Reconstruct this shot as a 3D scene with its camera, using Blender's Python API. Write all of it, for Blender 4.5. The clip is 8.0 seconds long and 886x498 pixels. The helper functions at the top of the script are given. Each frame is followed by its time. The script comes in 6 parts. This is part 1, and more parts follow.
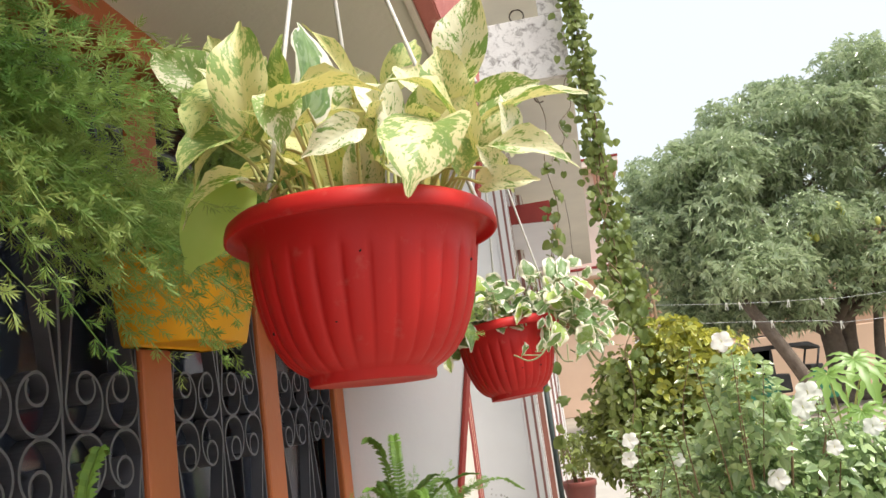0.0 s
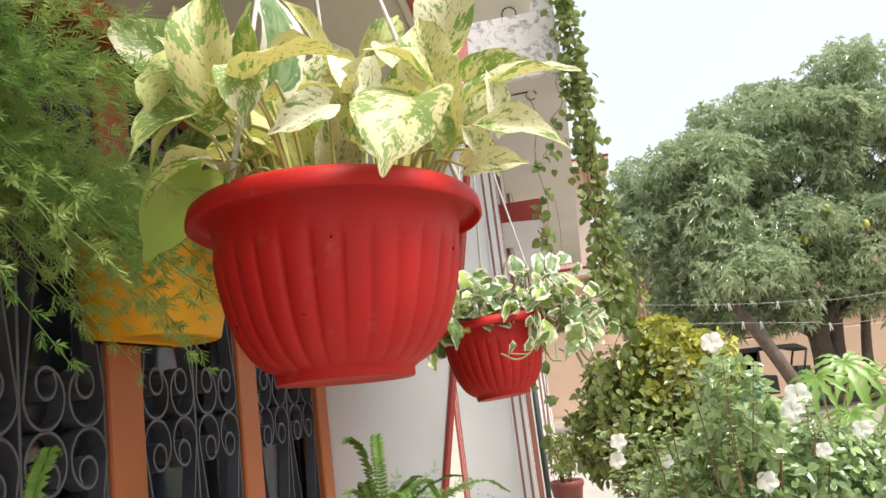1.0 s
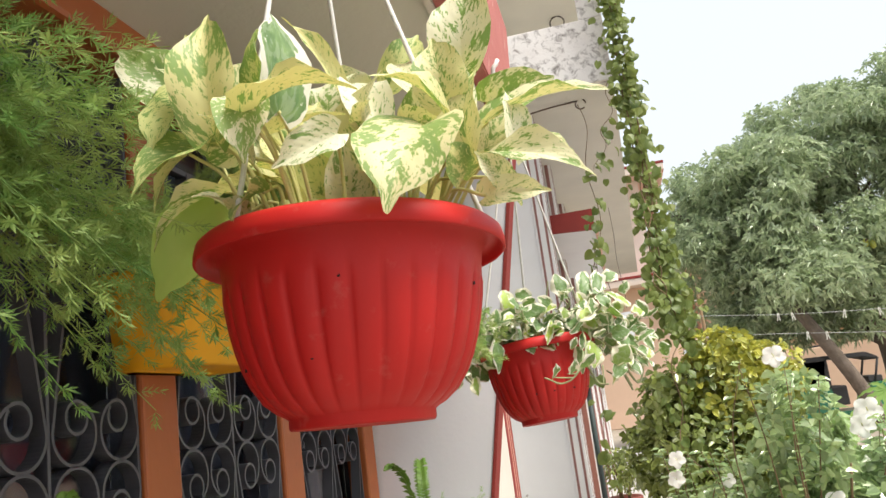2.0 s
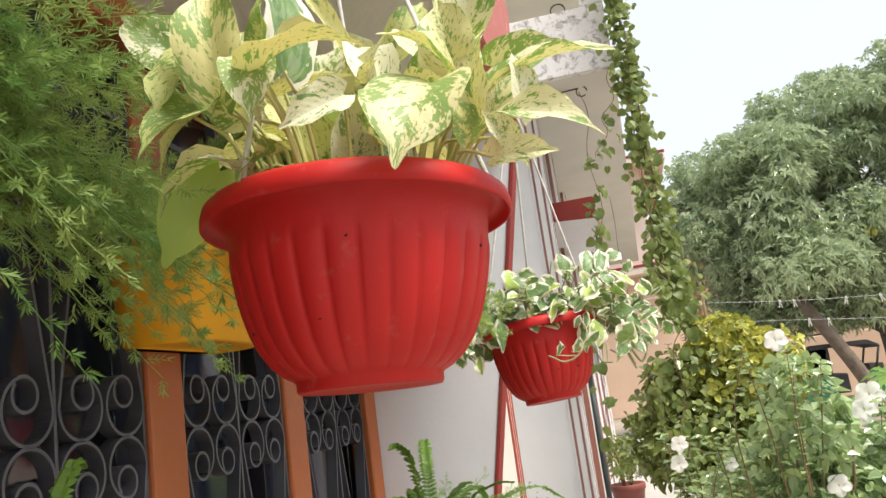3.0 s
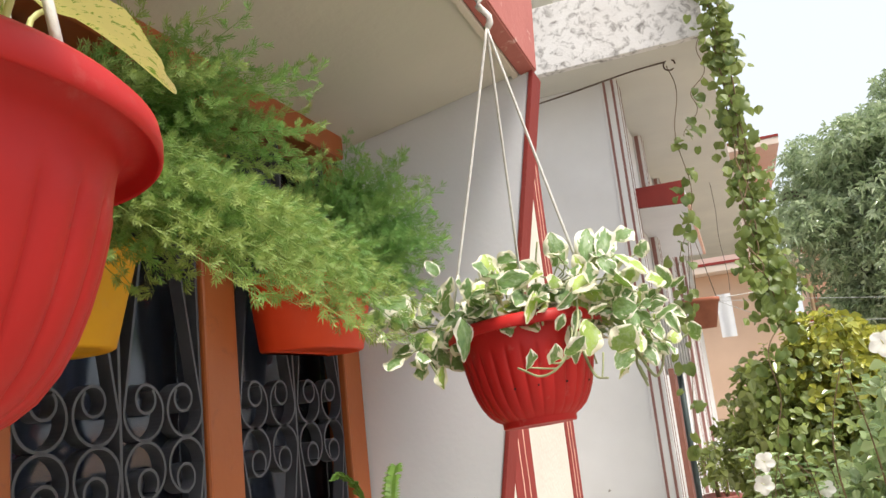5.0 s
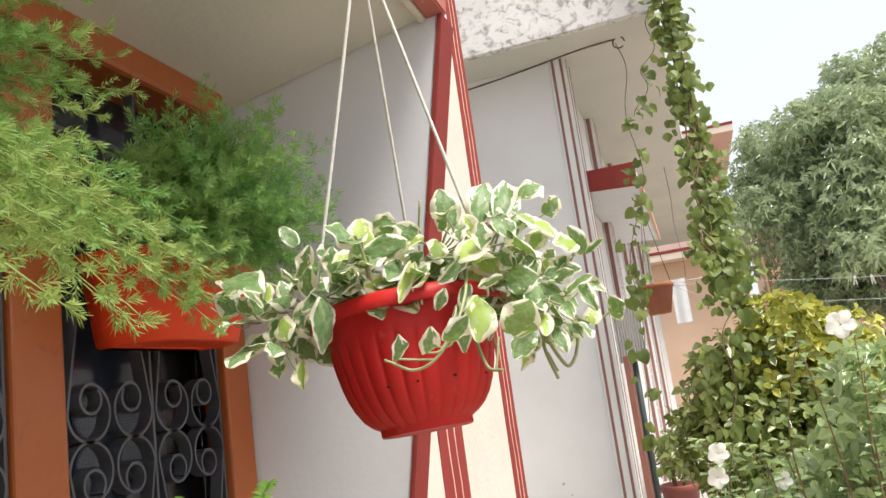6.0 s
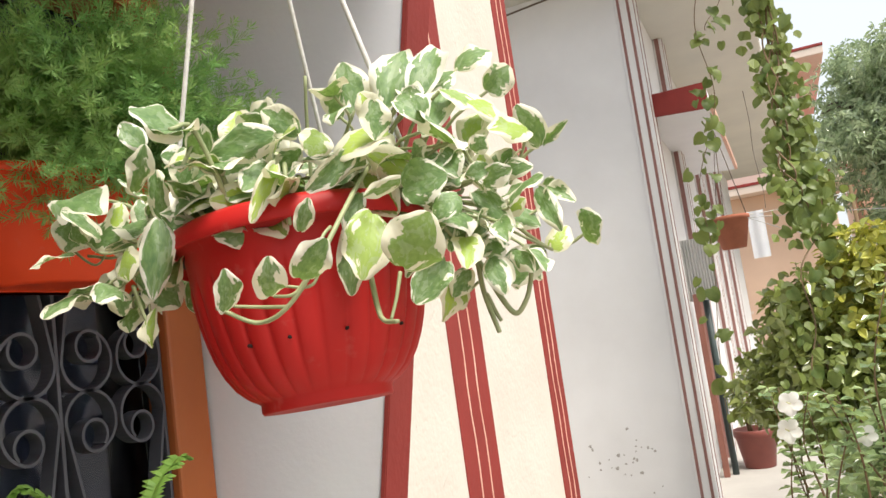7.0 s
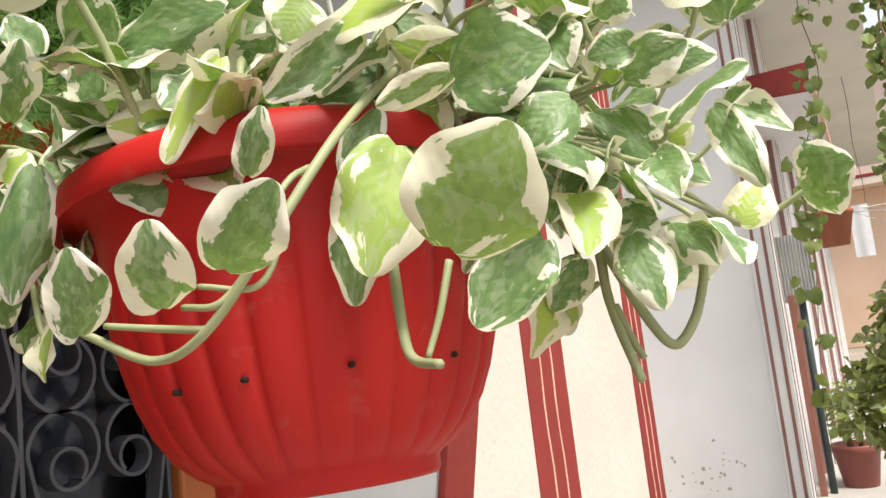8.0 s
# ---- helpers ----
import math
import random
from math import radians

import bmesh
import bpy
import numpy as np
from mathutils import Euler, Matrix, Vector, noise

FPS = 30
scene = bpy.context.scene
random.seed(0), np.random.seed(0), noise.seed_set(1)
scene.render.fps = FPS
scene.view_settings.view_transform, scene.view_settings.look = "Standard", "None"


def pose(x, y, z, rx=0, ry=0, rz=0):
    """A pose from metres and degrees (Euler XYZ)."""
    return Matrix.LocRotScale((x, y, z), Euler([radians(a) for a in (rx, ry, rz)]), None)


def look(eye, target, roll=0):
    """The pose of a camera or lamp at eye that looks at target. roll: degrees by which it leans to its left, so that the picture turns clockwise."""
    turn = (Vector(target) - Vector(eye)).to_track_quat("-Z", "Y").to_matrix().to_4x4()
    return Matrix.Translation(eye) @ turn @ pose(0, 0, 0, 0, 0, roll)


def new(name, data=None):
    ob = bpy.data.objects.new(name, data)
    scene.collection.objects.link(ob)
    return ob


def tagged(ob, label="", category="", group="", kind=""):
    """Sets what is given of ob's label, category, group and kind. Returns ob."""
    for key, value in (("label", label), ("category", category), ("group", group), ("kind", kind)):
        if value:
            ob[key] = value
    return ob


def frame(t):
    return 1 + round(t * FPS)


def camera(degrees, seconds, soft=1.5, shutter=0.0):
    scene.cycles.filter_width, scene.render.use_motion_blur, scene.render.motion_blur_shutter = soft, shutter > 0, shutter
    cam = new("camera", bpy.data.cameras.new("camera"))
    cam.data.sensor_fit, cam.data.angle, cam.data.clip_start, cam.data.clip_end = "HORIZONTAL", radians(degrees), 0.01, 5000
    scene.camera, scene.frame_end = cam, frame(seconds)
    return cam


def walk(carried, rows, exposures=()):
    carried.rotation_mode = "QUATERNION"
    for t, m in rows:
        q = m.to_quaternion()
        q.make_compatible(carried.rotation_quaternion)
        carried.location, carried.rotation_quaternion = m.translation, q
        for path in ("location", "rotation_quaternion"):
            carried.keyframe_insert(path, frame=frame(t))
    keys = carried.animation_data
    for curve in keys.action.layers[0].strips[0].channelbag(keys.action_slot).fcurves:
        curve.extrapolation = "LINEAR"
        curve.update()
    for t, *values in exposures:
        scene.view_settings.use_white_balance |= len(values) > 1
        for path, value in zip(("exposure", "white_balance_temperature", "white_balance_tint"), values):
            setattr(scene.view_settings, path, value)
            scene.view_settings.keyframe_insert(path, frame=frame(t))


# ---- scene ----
cam = camera(59.20, 8.0)
PATH = [
    (0.0, pose(-0.0000, 0.0000, 1.6000, 100.449, 7.557, 9.880)),
    (0.5, pose(-0.0012, -0.0025, 1.5980, 100.827, 7.781, 9.899)),
    (1.0, pose(-0.0009, 0.0673, 1.6005, 100.231, 7.053, 9.037)),
    (1.5, pose(0.0361, 0.1272, 1.6289, 101.479, 7.341, 11.115)),
    (1.7, pose(0.0344, 0.1130, 1.6307, 101.667, 7.569, 12.345)),
    (2.8, pose(0.0148, 0.1458, 1.6065, 101.108, 7.045, 13.893)),
    (3.0, pose(0.0181, 0.1231, 1.6017, 100.931, 7.633, 13.309)),
    (3.5, pose(0.0467, 0.1393, 1.5726, 98.870, 7.882, 11.013)),
    (4.0, pose(0.1467, 0.3191, 1.5784, 99.902, 6.476, 16.531)),
    (4.2, pose(0.1998, 0.3973, 1.5842, 100.826, 5.752, 19.318)),
    (5.3, pose(0.1884, 0.6999, 1.6251, 101.253, 6.207, 20.961)),
    (5.5, pose(0.1821, 0.7734, 1.6227, 100.482, 6.568, 19.271)),
    (6.0, pose(0.2284, 0.9428, 1.6151, 100.437, 7.657, 18.374)),
    (6.2, pose(0.2659, 1.0360, 1.6358, 99.506, 7.910, 18.827)),
    (6.5, pose(0.3032, 1.1735, 1.6210, 98.015, 7.761, 20.396)),
    (7.0, pose(0.2827, 1.3375, 1.6111, 96.809, 7.888, 24.038)),
    (7.5, pose(0.1652, 1.5212, 1.6301, 97.103, 7.068, 24.910)),
    (8.0, pose(0.1405, 1.6435, 1.6399, 97.086, 6.590, 29.138)),
]
walk(cam, PATH)
# ---- end of path ----

# ---------------------------------------------------------------- light
SUN_DIR = Vector((0.52, -0.25, 1.07)).normalized()
world = bpy.data.worlds.new("sky")
scene.world = world
world.use_nodes = True
wn = world.node_tree
wn.nodes.clear()
sky = wn.nodes.new("ShaderNodeTexSky")
sky.sky_type, sky.sun_disc = "NISHITA", False
sky.sun_elevation = math.asin(SUN_DIR.z)
sky.sun_rotation = math.atan2(SUN_DIR.x, SUN_DIR.y)
sky.air_density, sky.dust_density, sky.ozone_density = 1.0, 6.0, 1.0
haze = wn.nodes.new("ShaderNodeMix")
haze.data_type = "RGBA"
haze.inputs[0].default_value = 0.55
haze.inputs[7].default_value = (9.6, 10.0, 10.2, 1)
bg = wn.nodes.new("ShaderNodeBackground")
bg.inputs[1].default_value = 0.112
wo = wn.nodes.new("ShaderNodeOutputWorld")
wn.links.new(sky.outputs[0], haze.inputs[6])
wn.links.new(haze.outputs[2], bg.inputs[0])
wn.links.new(bg.outputs[0], wo.inputs[0])

sun = new("sun", bpy.data.lights.new("sun", "SUN"))
sun.data.energy, sun.data.angle, sun.data.color = 3.4, radians(20.0), (1.0, 0.94, 0.84)
sun.matrix_world = look(SUN_DIR * 40, (0, 0, 0))
scene.view_settings.exposure = 0.5


# ---------------------------------------------------------------- materials
def rgb(r, g, b):
    return (r, g, b, 1.0)


class Nodes:
    """A small graph builder for one material."""

    def __init__(self, name):
        self.m = bpy.data.materials.new(name)
        self.m.use_nodes = True
        self.t = self.m.node_tree
        self.t.nodes.clear()
        self.out = self.t.nodes.new("ShaderNodeOutputMaterial")
        self.b = self.t.nodes.new("ShaderNodeBsdfPrincipled")
        self.t.links.new(self.b.outputs[0], self.out.inputs[0])

    def node(self, kind, **sets):
        n = self.t.nodes.new(kind)
        for k, v in sets.items():
            setattr(n, k, v)
        return n

    def link(self, a, b):
        self.t.links.new(a, b)

    def put(self, socket, v):
        if isinstance(v, bpy.types.NodeSocket):
            self.link(v, socket)
        else:
            socket.default_value = v

    def coords(self, which="Object", scale=(1, 1, 1)):
        c = self.node("ShaderNodeTexCoord")
        mp = self.node("ShaderNodeMapping")
        mp.inputs["Scale"].default_value = scale
        self.link(c.outputs[which], mp.inputs[0])
        return mp.outputs[0]

    def noise(self, vec, scale, detail=4.0, rough=0.55, dist=0.0):
        n = self.node("ShaderNodeTexNoise")
        n.inputs["Scale"].default_value, n.inputs["Detail"].default_value = scale, detail
        n.inputs["Roughness"].default_value, n.inputs["Distortion"].default_value = rough, dist
        self.link(vec, n.inputs["Vector"])
        return n.outputs["Fac"]

    def ramp(self, fac, lo, hi):
        n = self.node("ShaderNodeMapRange")
        n.inputs[1].default_value, n.inputs[2].default_value = lo, hi
        self.link(fac, n.inputs[0])
        return n.outputs[0]

    def math(self, op, a, b=0.0):
        n = self.node("ShaderNodeMath", operation=op)
        self.put(n.inputs[0], a)
        self.put(n.inputs[1], b)
        return n.outputs[0]

    def mix(self, fac, a, b, blend="MIX"):
        n = self.node("ShaderNodeMix", data_type="RGBA", blend_type=blend)
        self.put(n.inputs[0], fac)
        self.put(n.inputs[6], a)
        self.put(n.inputs[7], b)
        return n.outputs[2]

    def bump(self, height, strength=0.3, distance=0.01):
        n = self.node("ShaderNodeBump")
        n.inputs["Strength"].default_value, n.inputs["Distance"].default_value = strength, distance
        self.link(height, n.inputs["Height"])
        self.link(n.outputs[0], self.b.inputs["Normal"])

    def done(self, base=None, rough=0.6, metal=0.0, spec=None):
        if base is not None:
            self.put(self.b.inputs["Base Color"], base)
        self.put(self.b.inputs["Roughness"], rough)
        self.b.inputs["Metallic"].default_value = metal
        if spec is not None:
            self.b.inputs["Specular IOR Level"].default_value = spec
        return self.m

    def thin(self, colour, amount):
        """Let light through, as a leaf does."""
        tr = self.node("ShaderNodeBsdfTranslucent")
        self.put(tr.inputs[0], colour)
        mx = self.node("ShaderNodeMixShader")
        mx.inputs[0].default_value = amount
        self.link(self.b.outputs[0], mx.inputs[1])
        self.link(tr.outputs[0], mx.inputs[2])
        self.link(mx.outputs[0], self.out.inputs[0])


def surface(name, a, b, scale=6.0, fine=60.0, rough=0.7, bump=0.25, dist=0.004, spots=None, metal=0.0, spec=None):
    """Two-scale variation between colours a and b, with grain and an optional third colour of stains."""
    g = Nodes(name)
    v = g.coords()
    big = g.ramp(g.noise(v, scale, 5), 0.3, 0.7)
    small = g.noise(v, fine, 3)
    col = g.mix(big, rgb(*a), rgb(*b))
    col = g.mix(g.math("MULTIPLY", small, 0.35), col, g.mix(0.5, col, rgb(*a)))
    if spots:
        colour, size, low, high = spots
        col = g.mix(g.ramp(g.noise(v, size, 8, 0.65, 0.6), low, high), col, rgb(*colour))
    g.bump(g.math("ADD", small, g.math("MULTIPLY", big, 0.5)), bump, dist)
    return g.done(col, rough, metal, spec)


M_WHITE = surface("white_limewash", (0.745, 0.755, 0.81), (0.67, 0.685, 0.745), 2.2, 70, 0.85, 0.15, 0.003)
M_WARM = surface("warm_limewash", (0.77, 0.765, 0.77), (0.69, 0.68, 0.68), 1.6, 60, 0.88, 0.2, 0.003)
M_SOFFIT = surface("soffit_paint", (0.66, 0.64, 0.575), (0.58, 0.565, 0.52), 1.4, 50, 0.9, 0.3, 0.004)
M_CREAM = surface("cream_roughcast", (0.68, 0.625, 0.56), (0.615, 0.56, 0.495), 3.0, 42, 0.9, 0.4, 0.008,
                  spots=((0.42, 0.34, 0.28), 26.0, 0.68, 0.74))
M_STAIN = surface("weathered_white_paint", (0.80, 0.78, 0.77), (0.70, 0.67, 0.66), 3.0, 40, 0.9, 0.4, 0.006,
                  spots=((0.22, 0.20, 0.19), 13.0, 0.50, 0.68))
M_RED = surface("red_oxide_paint", (0.28, 0.040, 0.034), (0.225, 0.034, 0.029), 5.0, 60, 0.75, 0.4, 0.004, spec=0.3)
M_FASCIA = surface("faded_pink_red_paint", (0.50, 0.17, 0.15), (0.40, 0.115, 0.10), 4.0, 60, 0.8, 0.4, 0.004,
                   spots=((0.66, 0.42, 0.38), 14.0, 0.60, 0.72))
M_STRIPE = surface("stripe_groove_paint", (0.78, 0.52, 0.42), (0.6, 0.32, 0.25), 14.0, 80, 0.8, 0.3, 0.003)
M_MAROON = surface("faded_maroon_paint", (0.24, 0.115, 0.10), (0.31, 0.16, 0.14), 6.0, 60, 0.8, 0.3, 0.003)
M_FRAME = surface("orange_brown_gloss_paint", (0.40, 0.115, 0.030), (0.33, 0.085, 0.022), 3.0, 50, 0.45, 0.25, 0.002,
                  spots=((0.20, 0.06, 0.03), 9.0, 0.62, 0.75))
M_IRON = surface("black_painted_iron", (0.060, 0.062, 0.076), (0.088, 0.090, 0.108), 12.0, 90, 0.36, 0.2, 0.002)
# near-black base colour carries the shade of unlit interiors
M_ROOM_SHADE = surface("unlit_room_shade", (0.07, 0.07, 0.085), (0.05, 0.05, 0.06), 2.0, 20, 0.9, 0.1)
M_CURTAIN = surface("slate_curtain", (0.19, 0.205, 0.255), (0.14, 0.15, 0.185), 4.0, 90, 0.9, 0.3)
M_GROUND = surface("dry_earth", (0.33, 0.285, 0.23), (0.25, 0.215, 0.17), 0.7, 14, 0.95, 0.6, 0.03)
M_STEP = surface("cement_step", (0.42, 0.40, 0.37), (0.34, 0.32, 0.30), 2.0, 40, 0.9, 0.4, 0.006)
M_PEACH = surface("peach_paint", (0.78, 0.56, 0.42), (0.70, 0.49, 0.36), 0.8, 12, 0.9, 0.2)
M_PINK = surface("pale_pink_paint", (0.78, 0.66, 0.58), (0.70, 0.58, 0.50), 0.8, 12, 0.9, 0.2)
M_TERRA = surface("terracotta", (0.36, 0.12, 0.065), (0.27, 0.09, 0.05), 9.0, 60, 0.85, 0.4, 0.004)
M_SOIL = surface("potting_soil", (0.05, 0.035, 0.025), (0.09, 0.065, 0.045), 30.0, 120, 0.95, 1.0, 0.01)
M_ROPE = surface("white_nylon_cord", (0.78, 0.77, 0.74), (0.62, 0.60, 0.57), 90.0, 400, 0.7, 0.6, 0.001)
M_LINE = surface("galvanised_line", (0.42, 0.42, 0.42), (0.32, 0.32, 0.33), 40.0, 120, 0.5, 0.2, 0.001)
M_PEG = surface("white_peg_plastic", (0.78, 0.77, 0.72), (0.70, 0.69, 0.64), 40.0, 200, 0.5, 0.1, 0.0005)
M_WIRE = surface("rusted_wire", (0.10, 0.075, 0.06), (0.16, 0.11, 0.08), 40.0, 120, 0.7, 0.3, 0.001)
M_BARK = surface("mango_bark", (0.13, 0.10, 0.08), (0.20, 0.16, 0.13), 6.0, 30, 0.95, 0.9, 0.03)
M_TWIG = surface("woody_twig", (0.20, 0.13, 0.07), (0.14, 0.10, 0.05), 20.0, 90, 0.9, 0.4, 0.002)
M_CANVAS = surface("black_rickshaw_canvas", (0.025, 0.025, 0.028), (0.04, 0.04, 0.042), 3.0, 60, 0.6, 0.2)
M_GREEN = surface("green_rickshaw_paint", (0.03, 0.22, 0.12), (0.025, 0.17, 0.09), 3.0, 40, 0.35, 0.1)
M_RUBBER = surface("tyre_rubber", (0.02, 0.02, 0.02), (0.035, 0.034, 0.032), 8.0, 60, 0.85, 0.2)
M_CLOTH = surface("white_laundry_cloth", (0.80, 0.82, 0.86), (0.70, 0.72, 0.78), 9.0, 60, 0.9, 0.3)
M_SHEET = surface("grey_corrugated_sheet", (0.55, 0.54, 0.52), (0.42, 0.41, 0.40), 5.0, 40, 0.55, 0.3, 0.003)


def plastic(name, a, b, dust):
    """Moulded plastic, a little chalky and dusty."""
    g = Nodes(name)
    v = g.coords()
    big = g.ramp(g.noise(v, 7.0, 4), 0.3, 0.7)
    col = g.mix(big, rgb(*a), rgb(*b))
    mark = g.ramp(g.noise(v, 38.0, 6, 0.6), 0.62, 0.80)
    col = g.mix(g.math("MULTIPLY", mark, dust), col, rgb(0.62, 0.40, 0.34))
    g.bump(g.noise(v, 160.0, 3), 0.12, 0.001)
    return g.done(col, g.math("ADD", 0.44, g.math("MULTIPLY", big, 0.10)), 0.0, 0.3)


M_POT = plastic("red_plastic", (0.50, 0.017, 0.016), (0.43, 0.014, 0.014), 0.16)
M_YELLOW = plastic("yellow_plastic", (0.78, 0.40, 0.015), (0.70, 0.34, 0.012), 0.10)
M_ORANGE = plastic("orange_red_plastic", (0.80, 0.075, 0.018), (0.72, 0.060, 0.015), 0.12)
M_HOLE = surface("hole_dark", (0.03, 0.008, 0.006), (0.02, 0.006, 0.005), 30, 90, 0.9, 0.1)


def glass_material():
    g = Nodes("window_glass")
    v = g.coords()
    g.bump(g.noise(v, 3.0, 2), 0.06, 0.01)
    g.b.inputs["Transmission Weight"].default_value = 1.0
    dirt = g.ramp(g.noise(v, 5.0, 6, 0.6), 0.35, 0.75)
    return g.done(rgb(0.55, 0.60, 0.68), g.math("ADD", 0.03, g.math("MULTIPLY", dirt, 0.10)), 0.0, 0.45)


M_GLASS = glass_material()


def uv_split(g):
    """Leaf coordinates: distance from the midrib 0..1, and place along the leaf 0..1."""
    uv = g.node("ShaderNodeUVMap")
    sp = g.node("ShaderNodeSeparateXYZ")
    g.link(uv.outputs[0], sp.inputs[0])
    u = g.math("ABSOLUTE", g.math("SUBTRACT", g.math("MULTIPLY", sp.outputs[0], 2.0), 1.0))
    return uv.outputs[0], u, sp.outputs[1], sp.outputs[0]


def shifted_uv(g, uv, scale):
    info = g.node("ShaderNodeObjectInfo")
    mp = g.node("ShaderNodeMapping")
    mp.inputs["Scale"].default_value = scale
    g.link(uv, mp.inputs[0])
    add = g.node("ShaderNodeVectorMath", operation="ADD")
    off = g.node("ShaderNodeCombineXYZ")
    g.link(g.math("MULTIPLY", info.outputs["Random"], 37.0), off.inputs[0])
    g.link(g.math("MULTIPLY", info.outputs["Random"], 91.0), off.inputs[1])
    g.link(g.math("MULTIPLY", info.outputs["Random"], 53.0), off.inputs[2])
    g.link(mp.outputs[0], add.inputs[0])
    g.link(off.outputs[0], add.inputs[1])
    return add.outputs[0], info.outputs["Random"]


def rib_bump(g, u, v, strength):
    """Raised side veins running forward from the midrib."""
    wave = g.math("SINE", g.math("MULTIPLY", g.math("SUBTRACT", v, g.math("MULTIPLY", u, 0.35)), 52.0))
    mid = g.ramp(u, 0.10, 0.0)
    g.bump(g.math("ADD", g.math("MULTIPLY", wave, 0.25), g.math("MULTIPLY", mid, -1.0)), strength, 0.002)


def marble_leaf():
    g = Nodes("marbled_pothos_leaf")
    uv, u, v, side = uv_split(g)
    # flecks and patches lean forward from the midrib
    sl = g.node("ShaderNodeCombineXYZ")
    g.link(g.math("MULTIPLY", side, 3.4), sl.inputs[0])
    g.link(g.math("SUBTRACT", g.math("MULTIPLY", v, 5.0), g.math("MULTIPLY", u, 1.6)), sl.inputs[1])
    vec, rnd = shifted_uv(g, sl.outputs[0], (1.0, 1.0, 1.0))
    patch = g.noise(vec, 0.75, 5, 0.6, 0.3)
    fleck = g.noise(vec, 4.4, 5, 0.62, 0.5)
    lot = g.math("ADD", 0.62, g.math("MULTIPLY", g.math("FRACT", g.math("MULTIPLY", rnd, 7.3)), -0.16))
    dense = g.ramp(g.math("SUBTRACT", patch, lot), -0.05, 0.06)
    cut = g.math("SUBTRACT", 0.595, g.math("MULTIPLY", dense, 0.19))
    green = g.ramp(g.math("SUBTRACT", fleck, cut), -0.012, 0.02)
    cream = g.mix(g.ramp(rnd, 0.15, 0.70), rgb(0.79, 0.78, 0.60), rgb(0.71, 0.68, 0.33))
    cream = g.mix(g.ramp(rnd, 0.80, 0.86), cream, rgb(0.58, 0.62, 0.26))
    leafgreen = g.mix(g.ramp(patch, 0.35, 0.7), rgb(0.30, 0.42, 0.10), rgb(0.09, 0.22, 0.06))
    col = g.mix(green, cream, leafgreen)
    col = g.mix(g.math("MULTIPLY", dense, 0.22), col, rgb(0.50, 0.58, 0.20))
    rib_bump(g, u, v, 0.16)
    g.thin(g.mix(green, rgb(0.74, 0.70, 0.20), rgb(0.28, 0.46, 0.06)), 0.26)
    return g.done(col, 0.50)


def njoy_leaf(name, margin):
    g = Nodes(name)
    uv, u, v, side = uv_split(g)
    vec, rnd = shifted_uv(g, uv, (3.0, 2.4, 1.0))
    wob = g.noise(vec, 1.1, 4, 0.55, 0.5)
    # green heart round the midrib, broken cream margin, wider on some leaves than on others
    end = g.math("MULTIPLY", g.ramp(v, 0.62, 1.0), 0.35)
    edge = g.math("ADD", g.math("ADD", u, g.math("MULTIPLY", g.math("SUBTRACT", wob, 0.5), 2.2)), g.math("ADD", end, g.math("MULTIPLY", rnd, 0.22)))
    white = g.ramp(edge, margin, margin + 0.05)
    fine = g.noise(vec, 3.2, 4, 0.6, 0.4)
    leafgreen = g.mix(g.ramp(fine, 0.32, 0.68), rgb(0.085, 0.18, 0.062), rgb(0.21, 0.33, 0.12))
    # about a fifth tinted bright lime, sunlight put into the leaf colour
    leafgreen = g.mix(g.ramp(rnd, 0.80, 0.93), leafgreen, rgb(0.42, 0.56, 0.09))
    grey = g.ramp(g.noise(vec, 2.1, 4, 0.55, 0.6), 0.52, 0.56)
    leafgreen = g.mix(g.math("MULTIPLY", grey, 0.38), leafgreen, rgb(0.44, 0.52, 0.34))
    col = g.mix(white, leafgreen, g.mix(rnd, rgb(0.81, 0.80, 0.70), rgb(0.78, 0.76, 0.58)))
    rib_bump(g, u, v, 0.10)
    g.thin(g.mix(white, rgb(0.26, 0.42, 0.06), rgb(0.78, 0.76, 0.50)), 0.24)
    return g.done(col, 0.50)


def plain_leaf(name, a, b, light, rough=0.45, through_amount=0.28, island=False, spec=None):
    """Green leaf whose tone varies from leaf to leaf."""
    g = Nodes(name)
    if island:
        rnd = g.node("ShaderNodeNewGeometry").outputs["Random Per Island"]
    else:
        rnd = g.node("ShaderNodeObjectInfo").outputs["Random"]
    v = g.coords()
    col = g.mix(rnd, rgb(*a), rgb(*b))
    col = g.mix(g.math("MULTIPLY", g.ramp(g.noise(v, 1.6, 3), 0.35, 0.7), 0.5), col, rgb(*light))
    g.thin(g.mix(0.5, col, rgb(*light)), through_amount)
    return g.done(col, rough, 0.0, spec)


def needle_leaf(name, a, b, old, through_amount):
    """Fine green needles; some sprays are older and yellower than others."""
    g = Nodes(name)
    isle = g.node("ShaderNodeNewGeometry").outputs["Random Per Island"]
    spray = g.node("ShaderNodeObjectInfo").outputs["Random"]
    v = g.coords()
    col = g.mix(isle, rgb(*a), rgb(*b))
    age = g.math("MULTIPLY", g.ramp(g.math("ADD", g.noise(v, 3.5, 3), g.math("MULTIPLY", spray, 0.35)), 0.52, 0.82), 0.8)
    col = g.mix(age, col, rgb(*old))
    g.thin(g.mix(0.4, col, rgb(*old)), through_amount)
    return g.done(col, 0.55)


